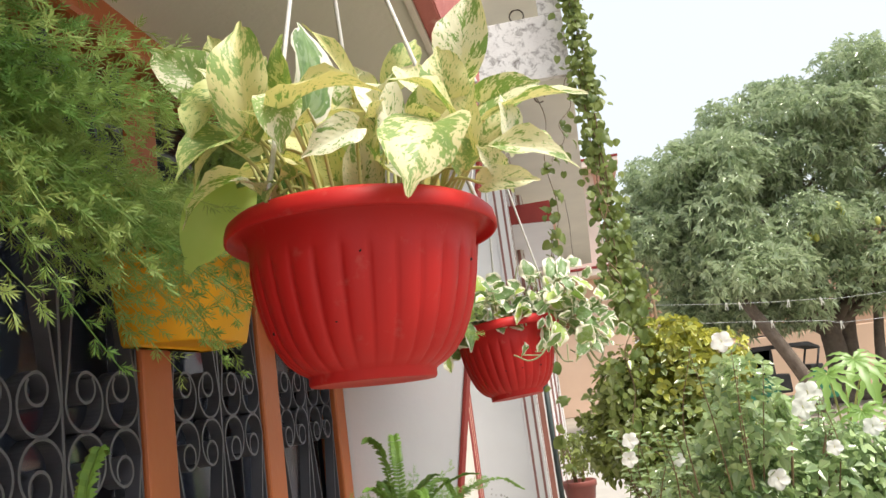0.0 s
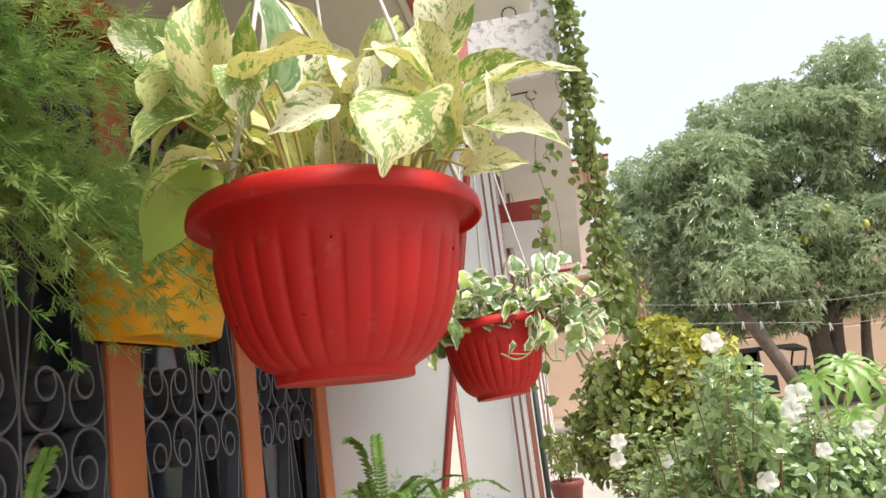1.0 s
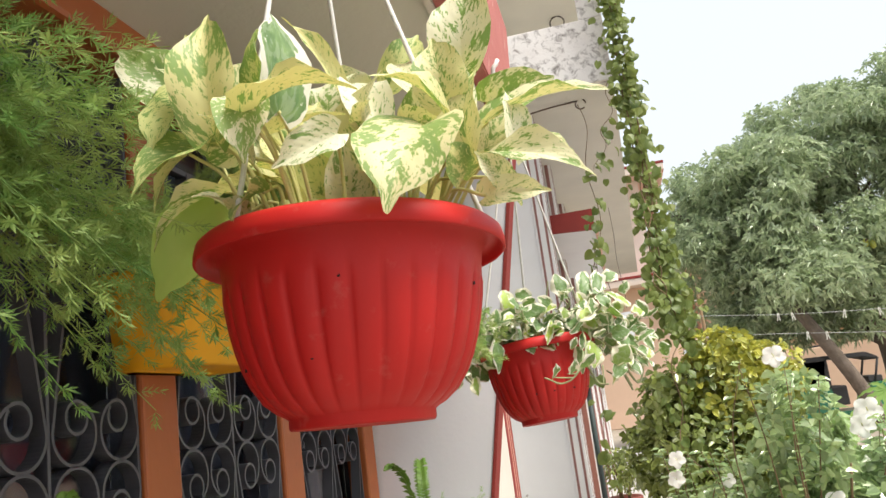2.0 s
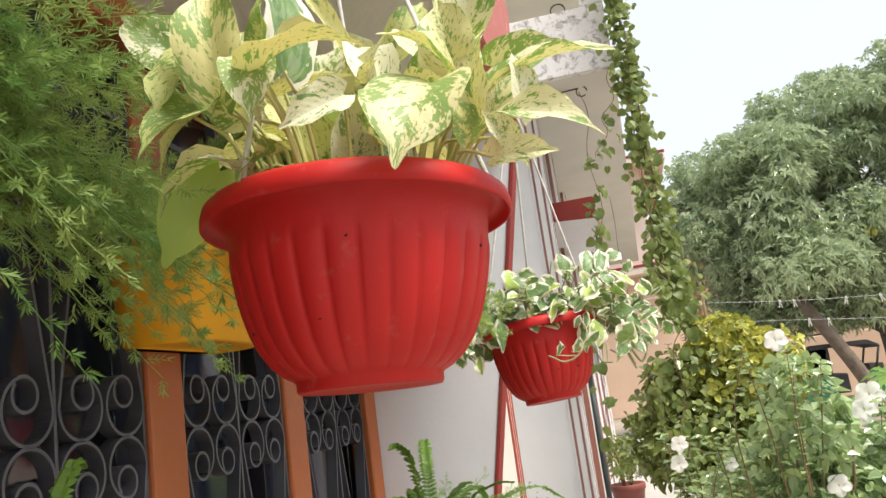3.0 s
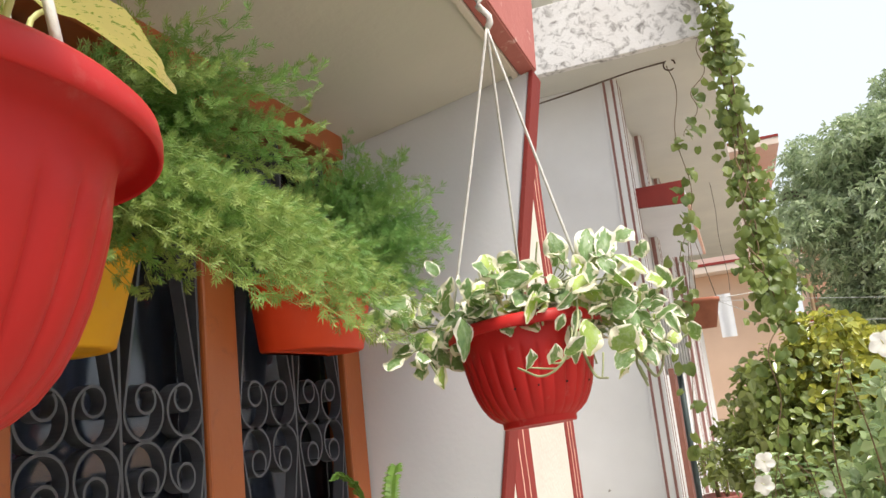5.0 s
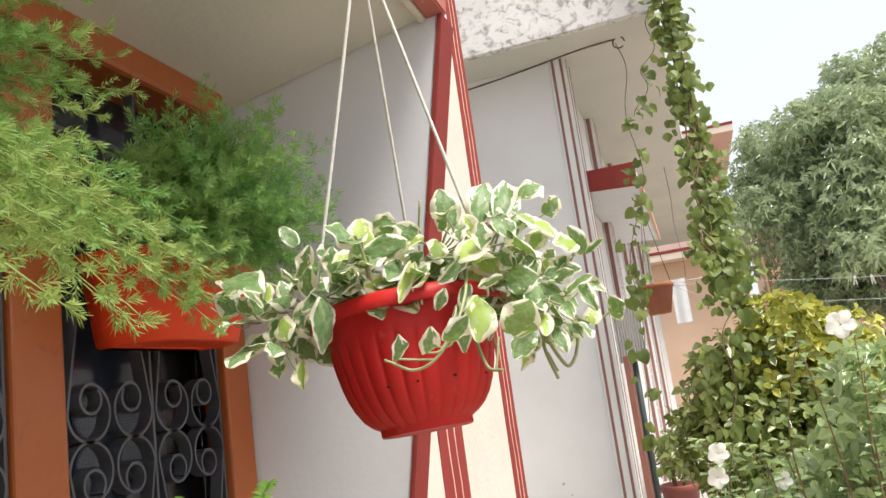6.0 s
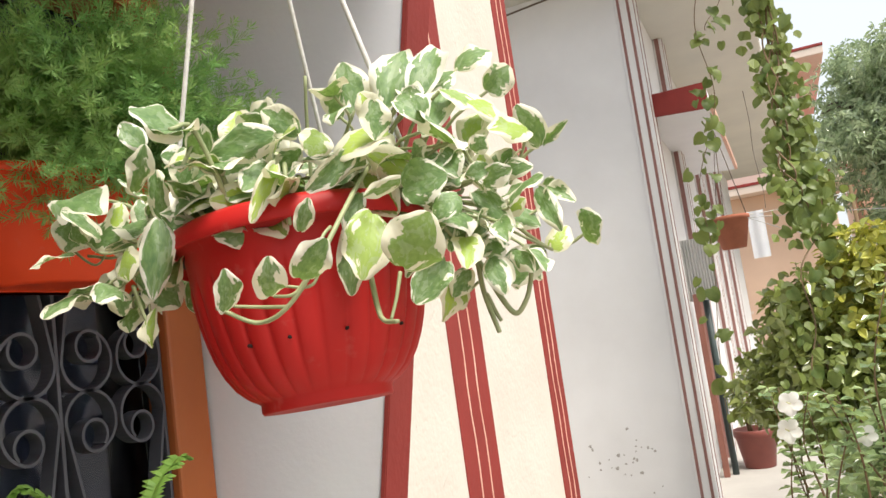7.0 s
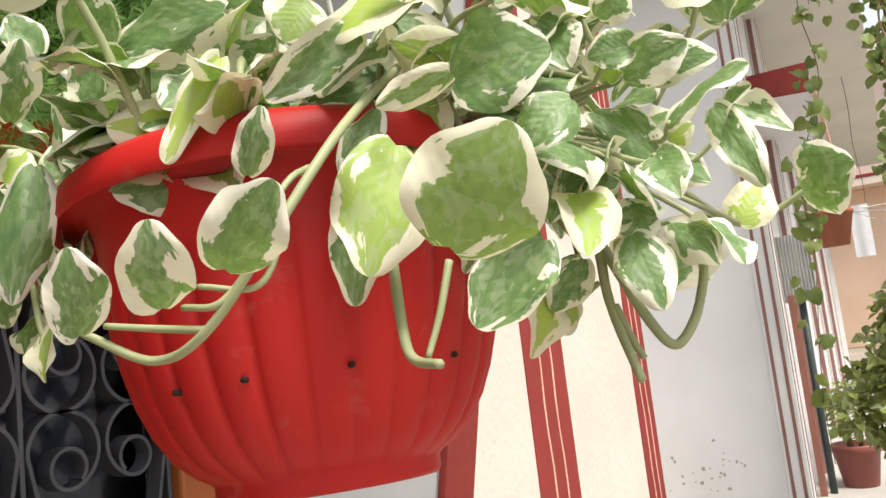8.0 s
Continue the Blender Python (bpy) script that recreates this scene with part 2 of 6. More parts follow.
M_MARBLE = marble_leaf()
M_NJOY = njoy_leaf("white_edged_pothos_leaf", 0.74)
M_NJOY_HEART = njoy_leaf("narrow_edged_pothos_leaf", 0.93)
M_POTHOS_GREEN = plain_leaf("yellow_green_leaf", (0.40, 0.58, 0.10), (0.48, 0.64, 0.15), (0.60, 0.70, 0.26), 0.4, 0.55)
M_PETIOLE = surface("pale_petiole", (0.62, 0.58, 0.26), (0.48, 0.50, 0.18), 30, 90, 0.5, 0.1, 0.001)
M_STEM = surface("grey_green_stem", (0.28, 0.32, 0.16), (0.40, 0.42, 0.24), 24, 90, 0.55, 0.2, 0.001)
M_NEEDLE = needle_leaf("asparagus_needles", (0.115, 0.27, 0.058), (0.215, 0.41, 0.10), (0.39, 0.48, 0.15), 0.45)
M_NEEDLE2 = needle_leaf("feathery_needles", (0.16, 0.38, 0.11), (0.28, 0.53, 0.16), (0.38, 0.55, 0.18), 0.50)
M_FERN = plain_leaf("sword_fern_green", (0.12, 0.26, 0.04), (0.19, 0.35, 0.06), (0.28, 0.43, 0.10), 0.5, 0.35, True)
M_VINE = plain_leaf("vine_leaf_green", (0.06, 0.12, 0.025), (0.20, 0.26, 0.055), (0.30, 0.34, 0.10), 0.45, 0.42)
M_MANGO = plain_leaf("mango_leaf_green", (0.13, 0.21, 0.09), (0.48, 0.57, 0.34), (0.54, 0.62, 0.40), 0.22, 0.42, True, 1.0)
M_CROTON = plain_leaf("yellow_hedge_leaf", (0.10, 0.17, 0.035), (0.56, 0.55, 0.09), (0.62, 0.58, 0.11), 0.28, 0.28, True, 0.8)
# olive leaf; on the hedge its darker colour stands for shaded foliage
M_HEDGE = plain_leaf("olive_and_shaded_hedge_leaf", (0.035, 0.08, 0.02), (0.34, 0.42, 0.11), (0.42, 0.44, 0.12), 0.25, 0.24, True, 0.9)
M_HIBISCUS = plain_leaf("hibiscus_leaf_green", (0.07, 0.16, 0.05), (0.46, 0.60, 0.26), (0.52, 0.63, 0.34), 0.24, 0.32, True, 1.0)
M_PALMATE = plain_leaf("papaya_leaf_green", (0.13, 0.28, 0.05), (0.26, 0.44, 0.10), (0.36, 0.50, 0.16), 0.35, 0.35, True)
M_PETAL = plain_leaf("white_petal", (0.86, 0.86, 0.84), (0.80, 0.80, 0.76), (0.88, 0.87, 0.82), 0.6, 0.35)
M_MANGO_FRUIT = surface("green_mango_skin", (0.38, 0.42, 0.08), (0.46, 0.46, 0.10), 6, 40, 0.4, 0.1)


# ---------------------------------------------------------------- mesh helpers
class Geo:
    """Collects vertices, faces and leaf coordinates for one mesh."""

    def __init__(self):
        self.v, self.f, self.uv = [], [], []

    def add(self, verts, faces, uv=None):
        k = len(self.v)
        self.v.extend(tuple(p) for p in verts)
        self.f.extend(tuple(i + k for i in q) for q in faces)
        self.uv.extend(uv if uv is not None else [(0.5, 0.5)] * len(verts))
        return self

    def mesh(self, name, smooth=True):
        me = bpy.data.meshes.new(name)
        me.from_pydata(self.v, [], self.f)
        layer = me.uv_layers.new(name="UVMap")
        li = np.empty(len(me.loops), dtype=np.int32)
        me.loops.foreach_get("vertex_index", li)
        layer.data.foreach_set("uv", np.array(self.uv, dtype=np.float32)[li].ravel())
        if smooth:
            me.polygons.foreach_set("use_smooth", np.ones(len(me.polygons), dtype=bool))
        return me


def part(name, data, material, parent=None, label="", smooth=True):
    """One mesh object, from a bmesh, a Geo or a mesh, under a thing or a part."""
    if isinstance(data, bmesh.types.BMesh):
        me = bpy.data.meshes.new(name)
        data.to_mesh(me)
        data.free()
    elif isinstance(data, Geo):
        me = data.mesh(name, smooth)
    else:
        me = data
    if material is not None and not me.materials:
        me.materials.append(material)
    ob = new(name, me)
    ob.parent = parent
    if label:
        ob["label"] = label
    return ob


def thing(name, at, label, category, group="", kind=""):
    return tagged(_empty(name, at), label, category, group, kind)


def _empty(name, at):
    e = new(name)
    e.location = at
    e.empty_display_size = 0.05
    return e


def bevelled_box(x0, x1, y0, y1, z0, z1, bevel=0.004, segs=2, bm=None):
    bm = bm or bmesh.new()
    made = bmesh.ops.create_cube(bm, size=1.0)["verts"]
    for v in made:
        v.co = Vector(((x0 + x1) / 2 + v.co.x * (x1 - x0), (y0 + y1) / 2 + v.co.y * (y1 - y0), (z0 + z1) / 2 + v.co.z * (z1 - z0)))
    if bevel:
        edges = list({e for v in made for e in v.link_edges})
        bmesh.ops.bevel(bm, geom=edges, offset=bevel, segments=segs, affect="EDGES", profile=0.5)
    return bm


def block(name, x0, x1, y0, y1, z0, z1, material, label="", category="", bevel=0.006, parent=None, kind="structure"):
    ob = part(name, bevelled_box(x0, x1, y0, y1, z0, z1, bevel), material, parent)
    if parent is None:
        tagged(ob, label, category, "", kind)
    elif label:
        ob["label"] = label
    return ob


def prism(points, axis, a, b, bevel=0.004):
    """A solid from a polygon, drawn across the axis from a to b."""
    bm = bmesh.new()

    def p3(p, c):
        q = list(p)
        q.insert("xyz".index(axis), c)
        return Vector(q)
    lo = [bm.verts.new(p3(p, a)) for p in points]
    hi = [bm.verts.new(p3(p, b)) for p in points]
    n = len(points)
    bm.faces.new(lo)
    bm.faces.new(hi)
    for i in range(n):
        bm.faces.new((lo[i], lo[(i + 1) % n], hi[(i + 1) % n], hi[i]))
    bmesh.ops.recalc_face_normals(bm, faces=bm.faces)
    if bevel:
        bmesh.ops.bevel(bm, geom=list(bm.edges), offset=bevel, segments=2, affect="EDGES")
    return bm


def smooth_line(points, n):
    """Catmull-Rom line through a few points."""
    p = [Vector(q) for q in points]
    p = [p[0] * 2 - p[1]] + p + [p[-1] * 2 - p[-2]]
    out = []
    spans = len(p) - 3
    for i in range(n + 1):
        s = i / n * spans
        k = min(int(s), spans - 1)
        t = s - k
        a, b, c, d = p[k:k + 4]
        out.append(0.5 * ((2 * b) + (c - a) * t + (2 * a - 5 * b + 4 * c - d) * t * t + (3 * b - a - 3 * c + d) * t ** 3))
    return out


def tube(geo, line, r0, r1=None, sides=6, cap=True):
    """A tapering tube along a line."""
    r1 = r0 if r1 is None else r1
    n = len(line)
    verts, faces = [], []
    up = Vector((0.31, 0.17, 0.93))
    for i, p in enumerate(line):
        d = (line[min(i + 1, n - 1)] - line[max(i - 1, 0)]).normalized()
        a = d.cross(up)
        if a.length < 1e-3:
            a = d.cross(Vector((1, 0, 0)))
        a.normalize()
        b = d.cross(a)
        r = r0 + (r1 - r0) * i / (n - 1)
        for k in range(sides):
            w = 2 * math.pi * k / sides
            verts.append(p + (a * math.cos(w) + b * math.sin(w)) * r)
    for i in range(n - 1):
        for k in range(sides):
            k2 = (k + 1) % sides
            faces.append((i * sides + k, i * sides + k2, (i + 1) * sides + k2, (i + 1) * sides + k))
    if cap:
        faces.append(tuple(range(sides))[::-1])
        faces.append(tuple((n - 1) * sides + k for k in range(sides)))
    return geo.add(verts, faces)


def lathe(profile, steps, ripple=None):
    """A solid of revolution about z. ripple(angle, i) scales the radius."""
    verts, faces = [], []
    for i, (r, z) in enumerate(profile):
        for k in range(steps):
            a = 2 * math.pi * k / steps
            q = r * (ripple(a, i) if ripple else 1.0)
            verts.append((q * math.cos(a), q * math.sin(a), z))
    for i in range(len(profile) - 1):
        for k in range(steps):
            k2 = (k + 1) % steps
            faces.append((i * steps + k, i * steps + k2, (i + 1) * steps + k2, (i + 1) * steps + k))
    return Geo().add(verts, faces)


def aim(base, tip, facing, roll=0.0):
    """The pose of a leaf: y runs from its base to its tip, z is its upper face, turned to facing."""
    base, tip = Vector(base), Vector(tip)
    y = (tip - base).normalized()
    z = Vector(facing)
    z = z - y * z.dot(y)
    if z.length < 1e-4:
        z = Vector((0.3, -0.9, 0.2)) - y * Vector((0.3, -0.9, 0.2)).dot(y)
    z.normalize()
    x = y.cross(z)
    m = Matrix((x, y, z)).transposed().to_4x4()
    m.translation = base
    return m @ Matrix.Rotation(radians(roll), 4, "Y")


def leaf_mesh(name, length, width, material, lobe=0.16, point=0.5, fold=0.25, curl=0.6, wave=0.06, seed=0, rows=12, cols=8, full=0.7, belly=0.72, cup=False):
    """A leaf, folded along its midrib, arched along its length, with a wavy edge. full: how round its sides are (smaller is rounder),
    belly: where it is widest, point: how far the tip is drawn out."""
    rng = random.Random(seed)
    ph = [rng.uniform(0, 6.28) for _ in range(4)]
    twist = rng.uniform(-0.12, 0.12) if cup else rng.uniform(-0.35, 0.35)
    verts, uv, faces = [], [], []
    for i in range(rows + 1):
        s = 0.5 - 0.5 * math.cos(math.pi * i / rows)
        w = width * 0.5 * max(0.0, math.sin(math.pi * s ** belly)) ** full
        if s > 0.72:
            k = (s - 0.72) / 0.28
            w *= 1 - point * math.sin(math.pi * k ** 1.2) * 0.55
        ang = curl * s
        if abs(curl) > 1e-3:
            py, pz = length * math.sin(ang) / curl, -length * (1 - math.cos(ang)) / curl
        else:
            py, pz = length * s, 0.0
        ny, nz = math.sin(ang), math.cos(ang)
        for j in range(cols + 1):
            t = j / cols * 2 - 1
            back = lobe * length * (abs(t) ** 1.5) * (1 - s) ** 5 if 0 < i else 0.0
            lift = (t * t * w * fold - abs(t) ** 5 * w * 0.16 if cup else abs(t) * w * fold) + wave * w * math.sin(6 * s + ph[0] + 1.5 * t) * t * t + 0.5 * wave * w * math.sin(13 * s + ph[1] + 2 * t) * abs(t) ** 3
            lift += twist * t * w * s
            verts.append((t * w * math.cos(fold * 0.8), py - back * math.cos(ang) + ny * lift, pz + back * math.sin(ang) + nz * lift))
            uv.append((j / cols, s))
    c = cols + 1
    for i in range(rows):
        for j in range(cols):
            faces.append((i * c + j, i * c + j + 1, (i + 1) * c + j + 1, (i + 1) * c + j))
    me = Geo().add(verts, faces, uv).mesh(name)
    me.materials.append(material)
    me["curl"] = curl
    return me


# ---------------------------------------------------------------- large structure
WALL_X = -0.787          # face of the window wall
FIN_Y = 2.575            # near face of the bracket wall
CREAM_X = -0.64          # face of the cream wall
FAR_Y = 7.5              # near face of the far wing
SOFFIT_Z = 4.33          # underside of the balcony

ground = Geo()
ground.add([(-900, -900, 0), (900, -900, 0), (900, 900, 0), (-900, 900, 0)], [(0, 1, 2, 3)])
tagged(part("ground", ground, M_GROUND, None, "", False), "dry brown earth ground around the house", "ground", "", "structure")

block("wall_window_below", WALL_X - 0.23, WALL_X - 0.02, -3.4, 2.575, 0.0, 0.95, M_WHITE, "white plastered wall below the window", "wall")
block("wall_window_above", WALL_X - 0.23, WALL_X - 0.02, -3.4, 2.575, 2.393, 5.6, M_WHITE, "white plastered wall above the window", "wall")
block("wall_window_end", WALL_X - 0.23, WALL_X - 0.02, -3.6, -1.45, 0.95, 2.392, M_WHITE, "white plastered wall beside the window", "wall")
# room shell, its indoor shade put into the colour
block("room_floor", -3.2, WALL_X - 0.231, -3.4, 2.57, 0.40, 0.50, M_ROOM_SHADE, "floor of the room behind the window, coloured dark as unlit", "floor")
block("room_back", -3.3, -3.2, -3.4, 2.57, 0.4, 3.0, M_ROOM_SHADE, "back wall of the room behind the window, coloured dark as unlit", "wall")
block("room_ceiling", -3.2, WALL_X - 0.231, -3.4, 2.57, 2.75, 2.85, M_ROOM_SHADE, "ceiling of the room behind the window, coloured dark as unlit", "ceiling")
block("room_end", -3.2, -0.82, 2.580, 2.655, 0.4, 2.9, M_ROOM_SHADE, "end wall of the room behind the window, coloured dark as unlit", "wall")
block("room_side", -3.2, WALL_X - 0.231, -3.5, -3.41, 0.4, 2.9, M_ROOM_SHADE, "side wall of the room behind the window, coloured dark as unlit", "wall")

# sloping window canopy with its red fascia
canopy = part("canopy", prism([(WALL_X - 0.02, 2.372), (-0.235, 2.476), (-0.235, 2.60), (WALL_X - 0.02, 2.62)], "y", -3.4, 2.574, 0.003), M_SOFFIT)
tagged(canopy, "beige plastered concrete canopy over the window", "canopy", "", "structure")
fascia = part("fascia", prism([(-0.234, 2.470), (-0.19, 2.478), (-0.165, 2.86), (-0.234, 2.86)], "y", -3.4, 2.60, 0.004), M_FASCIA)
tagged(fascia, "faded red painted fascia of the window canopy", "fascia", "", "structure")
drip = part("trim", prism([(-0.252, 2.462), (-0.236, 2.466), (-0.236, 2.478), (-0.252, 2.476)], "y", -3.4, 2.573, 0.002), M_CREAM)
tagged(drip, "cream drip moulding along the canopy edge", "trim", "", "structure")

# bracket wall under the end of the canopy: white sides, red sloping edge
fin = part("wall_bracket", prism([(WALL_X - 0.02, 0.0), (-0.70, 0.0), (-0.207, 2.476), (-0.207, 2.60), (WALL_X - 0.02, 2.60)], "y", FIN_Y, FIN_Y + 0.085, 0.003), M_WHITE)
tagged(fin, "white plastered bracket wall carrying the canopy end", "wall", "", "structure")
edge = part("edge", prism([(-0.699, 0.0), (-0.690, 0.0), (-0.194, 2.476), (-0.2065, 2.476)], "y", FIN_Y - 0.004, FIN_Y + 0.089, 0.002), M_RED, fin)
edge["label"] = "red painted sloping outer edge"

# cream wall with its painted bands
block("wall_cream", -1.05, CREAM_X, FIN_Y + 0.086, 4.57, 0.0, 5.6, M_CREAM, "cream roughcast wall with red painted bands", "wall")


def band(y0, y1, grooves, x, z1, name, mats, parent=None):
    b = part(name, bevelled_box(x, x + 0.004, y0, y1, 0.0, z1, 0.0015), mats[0])
    tagged(b, "red painted band with pale scored lines on the cream wall", "trim", "", "structure")
    for gy in grooves:
        line = Geo()
        pts = [Vector((x + 0.0042, gy + 0.004 * math.sin(i * 1.7) + 0.003 * math.sin(i * 0.6), z1 * i / 60)) for i in range(61)]
        tube(line, pts, 0.0032, 0.0032, 5)
        part("scored_line", line, mats[1], b)
    return b


band(3.44, 3.71, (3.535, 3.615), CREAM_X, 4.9, "trim_middle", (M_RED, M_STRIPE))
band(4.37, 4.572, (4.435, 4.50), CREAM_X, 4.9, "trim_corner", (M_RED, M_STRIPE))
band(2.68, 2.80, (2.74,), CREAM_X, 4.9, "trim_near", (M_RED, M_STRIPE))
block("recess_back", -2.75, -2.55, 4.0, FAR_Y, 0.0, SOFFIT_Z, M_WARM, "white back wall of the recess", "wall")
block("recess_side", -2.55, -1.051, 4.35, 4.57, 0.0, SOFFIT_Z, M_WARM, "white side wall of the recess", "wall")
block("plinth", -2.7, 0.55, 4.6, 20.0, 0.0, 0.16, M_STEP, "grey cement plinth along the house", "plinth", 0.01)

# far wing
wing = block("wall_wing", -2.74, -0.575, FAR_Y, FAR_Y + 0.2, 0.0, SOFFIT_Z, M_WARM, "white plastered wall of the far wing", "wall")
block("wall_wing_side", -0.78, -0.52, FAR_Y + 0.2, 20.0, 0.0, SOFFIT_Z, M_WARM, "white side wall of the far wing", "wall")


chips = Geo()
crng = random.Random(77)
for i in range(34):
    cx, cz, cr = crng.uniform(-1.9, -0.75), crng.gauss(0.55, 0.10), crng.uniform(0.006, 0.016)
    ring = [(cx + cr * crng.uniform(0.5, 1.3) * math.cos(a), FAR_Y - 0.0015, cz + cr * crng.uniform(0.5, 1.3) * math.sin(a)) for a in [k * 1.047 for k in range(6)]]
    chips.add(ring + [(cx, FAR_Y - 0.0025, cz)], [((k + 1) % 6, k, 6) for k in range(6)])
part("flaked_spots", chips, M_STEP, wing, "grey spots of flaked paint", False)["kind"] = "stuff"


def pilaster(y, x0, x1, z1, name):
    p = block(name, x0, x1, y, y + 0.30, 0.0, z1, M_WARM, "white pilaster edged with maroon lines", "pilaster", 0.008)
    w = x1 - x0
    for a in (0.02, w - 0.05):
        block("maroon_line", x0 + a, x0 + a + 0.022, y - 0.004, y - 0.0005, 0.0, z1, M_MAROON, "", "", 0.001, p)
    for b in (0.03, 0.22):
        block("maroon_line", x1 + 0.0005, x1 + 0.004, y + b, y + b + 0.024, 0.0, z1, M_MAROON, "", "", 0.001, p)
    return p


pilaster(FAR_Y - 0.03, -0.574, -0.43, SOFFIT_Z, "pilaster_1")
for i, yy in enumerate((9.3, 11.4, 13.2, 15.2)):
    pilaster(yy, -0.519, -0.43, SOFFIT_Z, "pilaster_%d" % (i + 2))

# balcony slab over the far wing, with its stained front
slab = part("balcony_slab", prism([(-2.9, 7.0), (0.37, 7.0), (0.76, 20.0), (-2.9, 20.0)], "z", SOFFIT_Z, SOFFIT_Z + 0.14, 0.006), M_SOFFIT)
tagged(slab, "beige underside of the concrete balcony slab", "balcony", "", "structure")
front = part("balcony_front", bevelled_box(-2.9, 0.37, 6.92, 6.998, SOFFIT_Z - 0.02, SOFFIT_Z + 0.60, 0.008), M_STAIN)
tagged(front, "white balcony front stained black by damp", "balcony", "", "structure")
post = part("balcony_post", bevelled_box(0.16, 0.37, 6.92, 7.12, SOFFIT_Z + 0.601, SOFFIT_Z + 3.0, 0.01), M_STAIN)
tagged(post, "white corner post of the balcony with damp stains", "post", "", "structure")
bside = part("balcony_side", prism([(0.30, 7.0), (0.375, 7.0), (0.765, 20.0), (0.69, 20.0)], "z", SOFFIT_Z + 0.141, SOFFIT_Z + 0.75, 0.006), M_STAIN)
tagged(bside, "white weathered side parapet of the balcony", "balcony", "", "structure")
roof = part("upper_slab", bevelled_box(-2.9, 0.42, 6.6, 20.0, SOFFIT_Z + 3.0, SOFFIT_Z + 3.15, 0.01), M_SOFFIT)
tagged(roof, "beige underside of the upper roof slab", "roof", "", "structure")
rg = Geo()
tube(rg, [Vector((-0.075 + 0.11 * math.cos(a), 11.56, SOFFIT_Z + 2.89 + 0.11 * math.sin(a))) for a in [i * 0.33 for i in range(20)]], 0.012, 0.012, 6)
tagged(part("ceiling_ring", rg, surface("dark_iron", (0.10, 0.09, 0.08), (0.14, 0.12, 0.11))), "dark iron ring hook in the upper ceiling", "hook")
block("wall_upper", -1.2, -1.0, 2.6, 20.0, 5.6, SOFFIT_Z + 3.0, M_SOFFIT, "beige upper floor wall", "wall")
block("wall_upper_near", -3.2, -0.81, -3.4, 2.6, 5.6, 7.3, M_WHITE, "white upper floor wall", "wall")


# sunshade over the far door: red end, curved white underside
sh = thing("sunshade", (-0.52, 7.69, 3.13), "white concrete door sunshade with red painted end", "sunshade")
body = part("shade_slab", prism([(0.0, 0.03), (0.5, 0.0), (0.5, 0.17), (0.0, 0.20)], "y", 0.0, 3.3, 0.006), M_WHITE, sh)
part("red_end", prism([(-0.001, 0.025), (0.502, -0.006), (0.502, 0.205), (-0.001, 0.205)], "y", -0.03, -0.0005, 0.004), M_RED, sh, "red painted end face")
part("red_edge", prism([(0.5005, -0.004), (0.53, -0.004), (0.53, 0.06), (0.5005, 0.06)], "y", 0.0, 3.3, 0.004), M_STRIPE, sh, "pink painted lower edge")


# ---------------------------------------------------------------- window and grille
def window_unit():
    w = tagged(_empty("window_1", (WALL_X, 0, 0)), "dark window with orange-brown wooden frame and scrolled iron grille", "window", "", "structure")
    ys = [-1.45, -0.86, -0.305, 0.25, 0.803, 1.356, 1.911]
    for y in ys:
        part("mullion", bevelled_box(-0.040, -0.004, y - 0.006, y + 0.104, 1.03, 2.309, 0.006), M_FRAME, w)
    part("jamb", bevelled_box(-0.06, 0.004, 2.474, 2.568, 0.95, 2.315, 0.006), M_FRAME, w)
    part("head_rail", bevelled_box(-0.09, 0.045, -1.45, 2.50, 2.316, 2.392, 0.012), M_FRAME, w, "orange-brown lintel rail")
    part("bottom_rail", bevelled_box(-0.09, 0.024, -1.45, 2.478, 0.95, 1.03, 0.006), M_FRAME, w)
    part("window_sill", bevelled_box(-0.02, 0.30, -1.45, 2.55, 0.88, 0.945, 0.01), M_STEP, w, "grey cement sill")
    for y in ys:
        part("pane", bevelled_box(-0.078, -0.0725, y + 0.0935, (y + 0.546 if y < 1.9 else 2.477), 1.031, 2.315, 0.0005), M_GLASS, w)
    fold = Geo()
    n = 260
    line = [(-0.16 + 0.022 * math.sin(i * 0.52) + 0.012 * math.sin(i * 0.19 + 1), -1.44 + 3.90 * i / n) for i in range(n + 1)]
    fold.add([(x, y, z) for z in (0.98, 2.36) for x, y in line], [(i, i + 1, n + 2 + i, n + 1 + i) for i in range(n)])
    part("curtain", fold, M_CURTAIN, w, "dark slate-blue curtain behind the glass")
    return w, ys


def ribbon(geo, line, depth, thick, x0):
    """A flat iron strap set on edge: a line in the plane of the window, given depth across it."""
    n = len(line)
    verts, faces = [], []
    for i, (y, z) in enumerate(line):
        a, b = line[max(i - 1, 0)], line[min(i + 1, n - 1)]
        dy, dz = b[0] - a[0], b[1] - a[1]
        k = math.hypot(dy, dz) or 1.0
        ny, nz = -dz / k * thick / 2, dy / k * thick / 2
        verts += [(x0, y + ny, z + nz), (x0 + depth, y + ny, z + nz), (x0 + depth, y - ny, z - nz), (x0, y - ny, z - nz)]
    for i in range(n - 1):
        for k in range(4):
            k2 = (k + 1) % 4
            faces.append((i * 4 + k, i * 4 + k2, i * 4 + 4 + k2, i * 4 + 4 + k))
    faces += [(3, 2, 1, 0), tuple((n - 1) * 4 + k for k in range(4))]
    return geo.add(verts, faces)


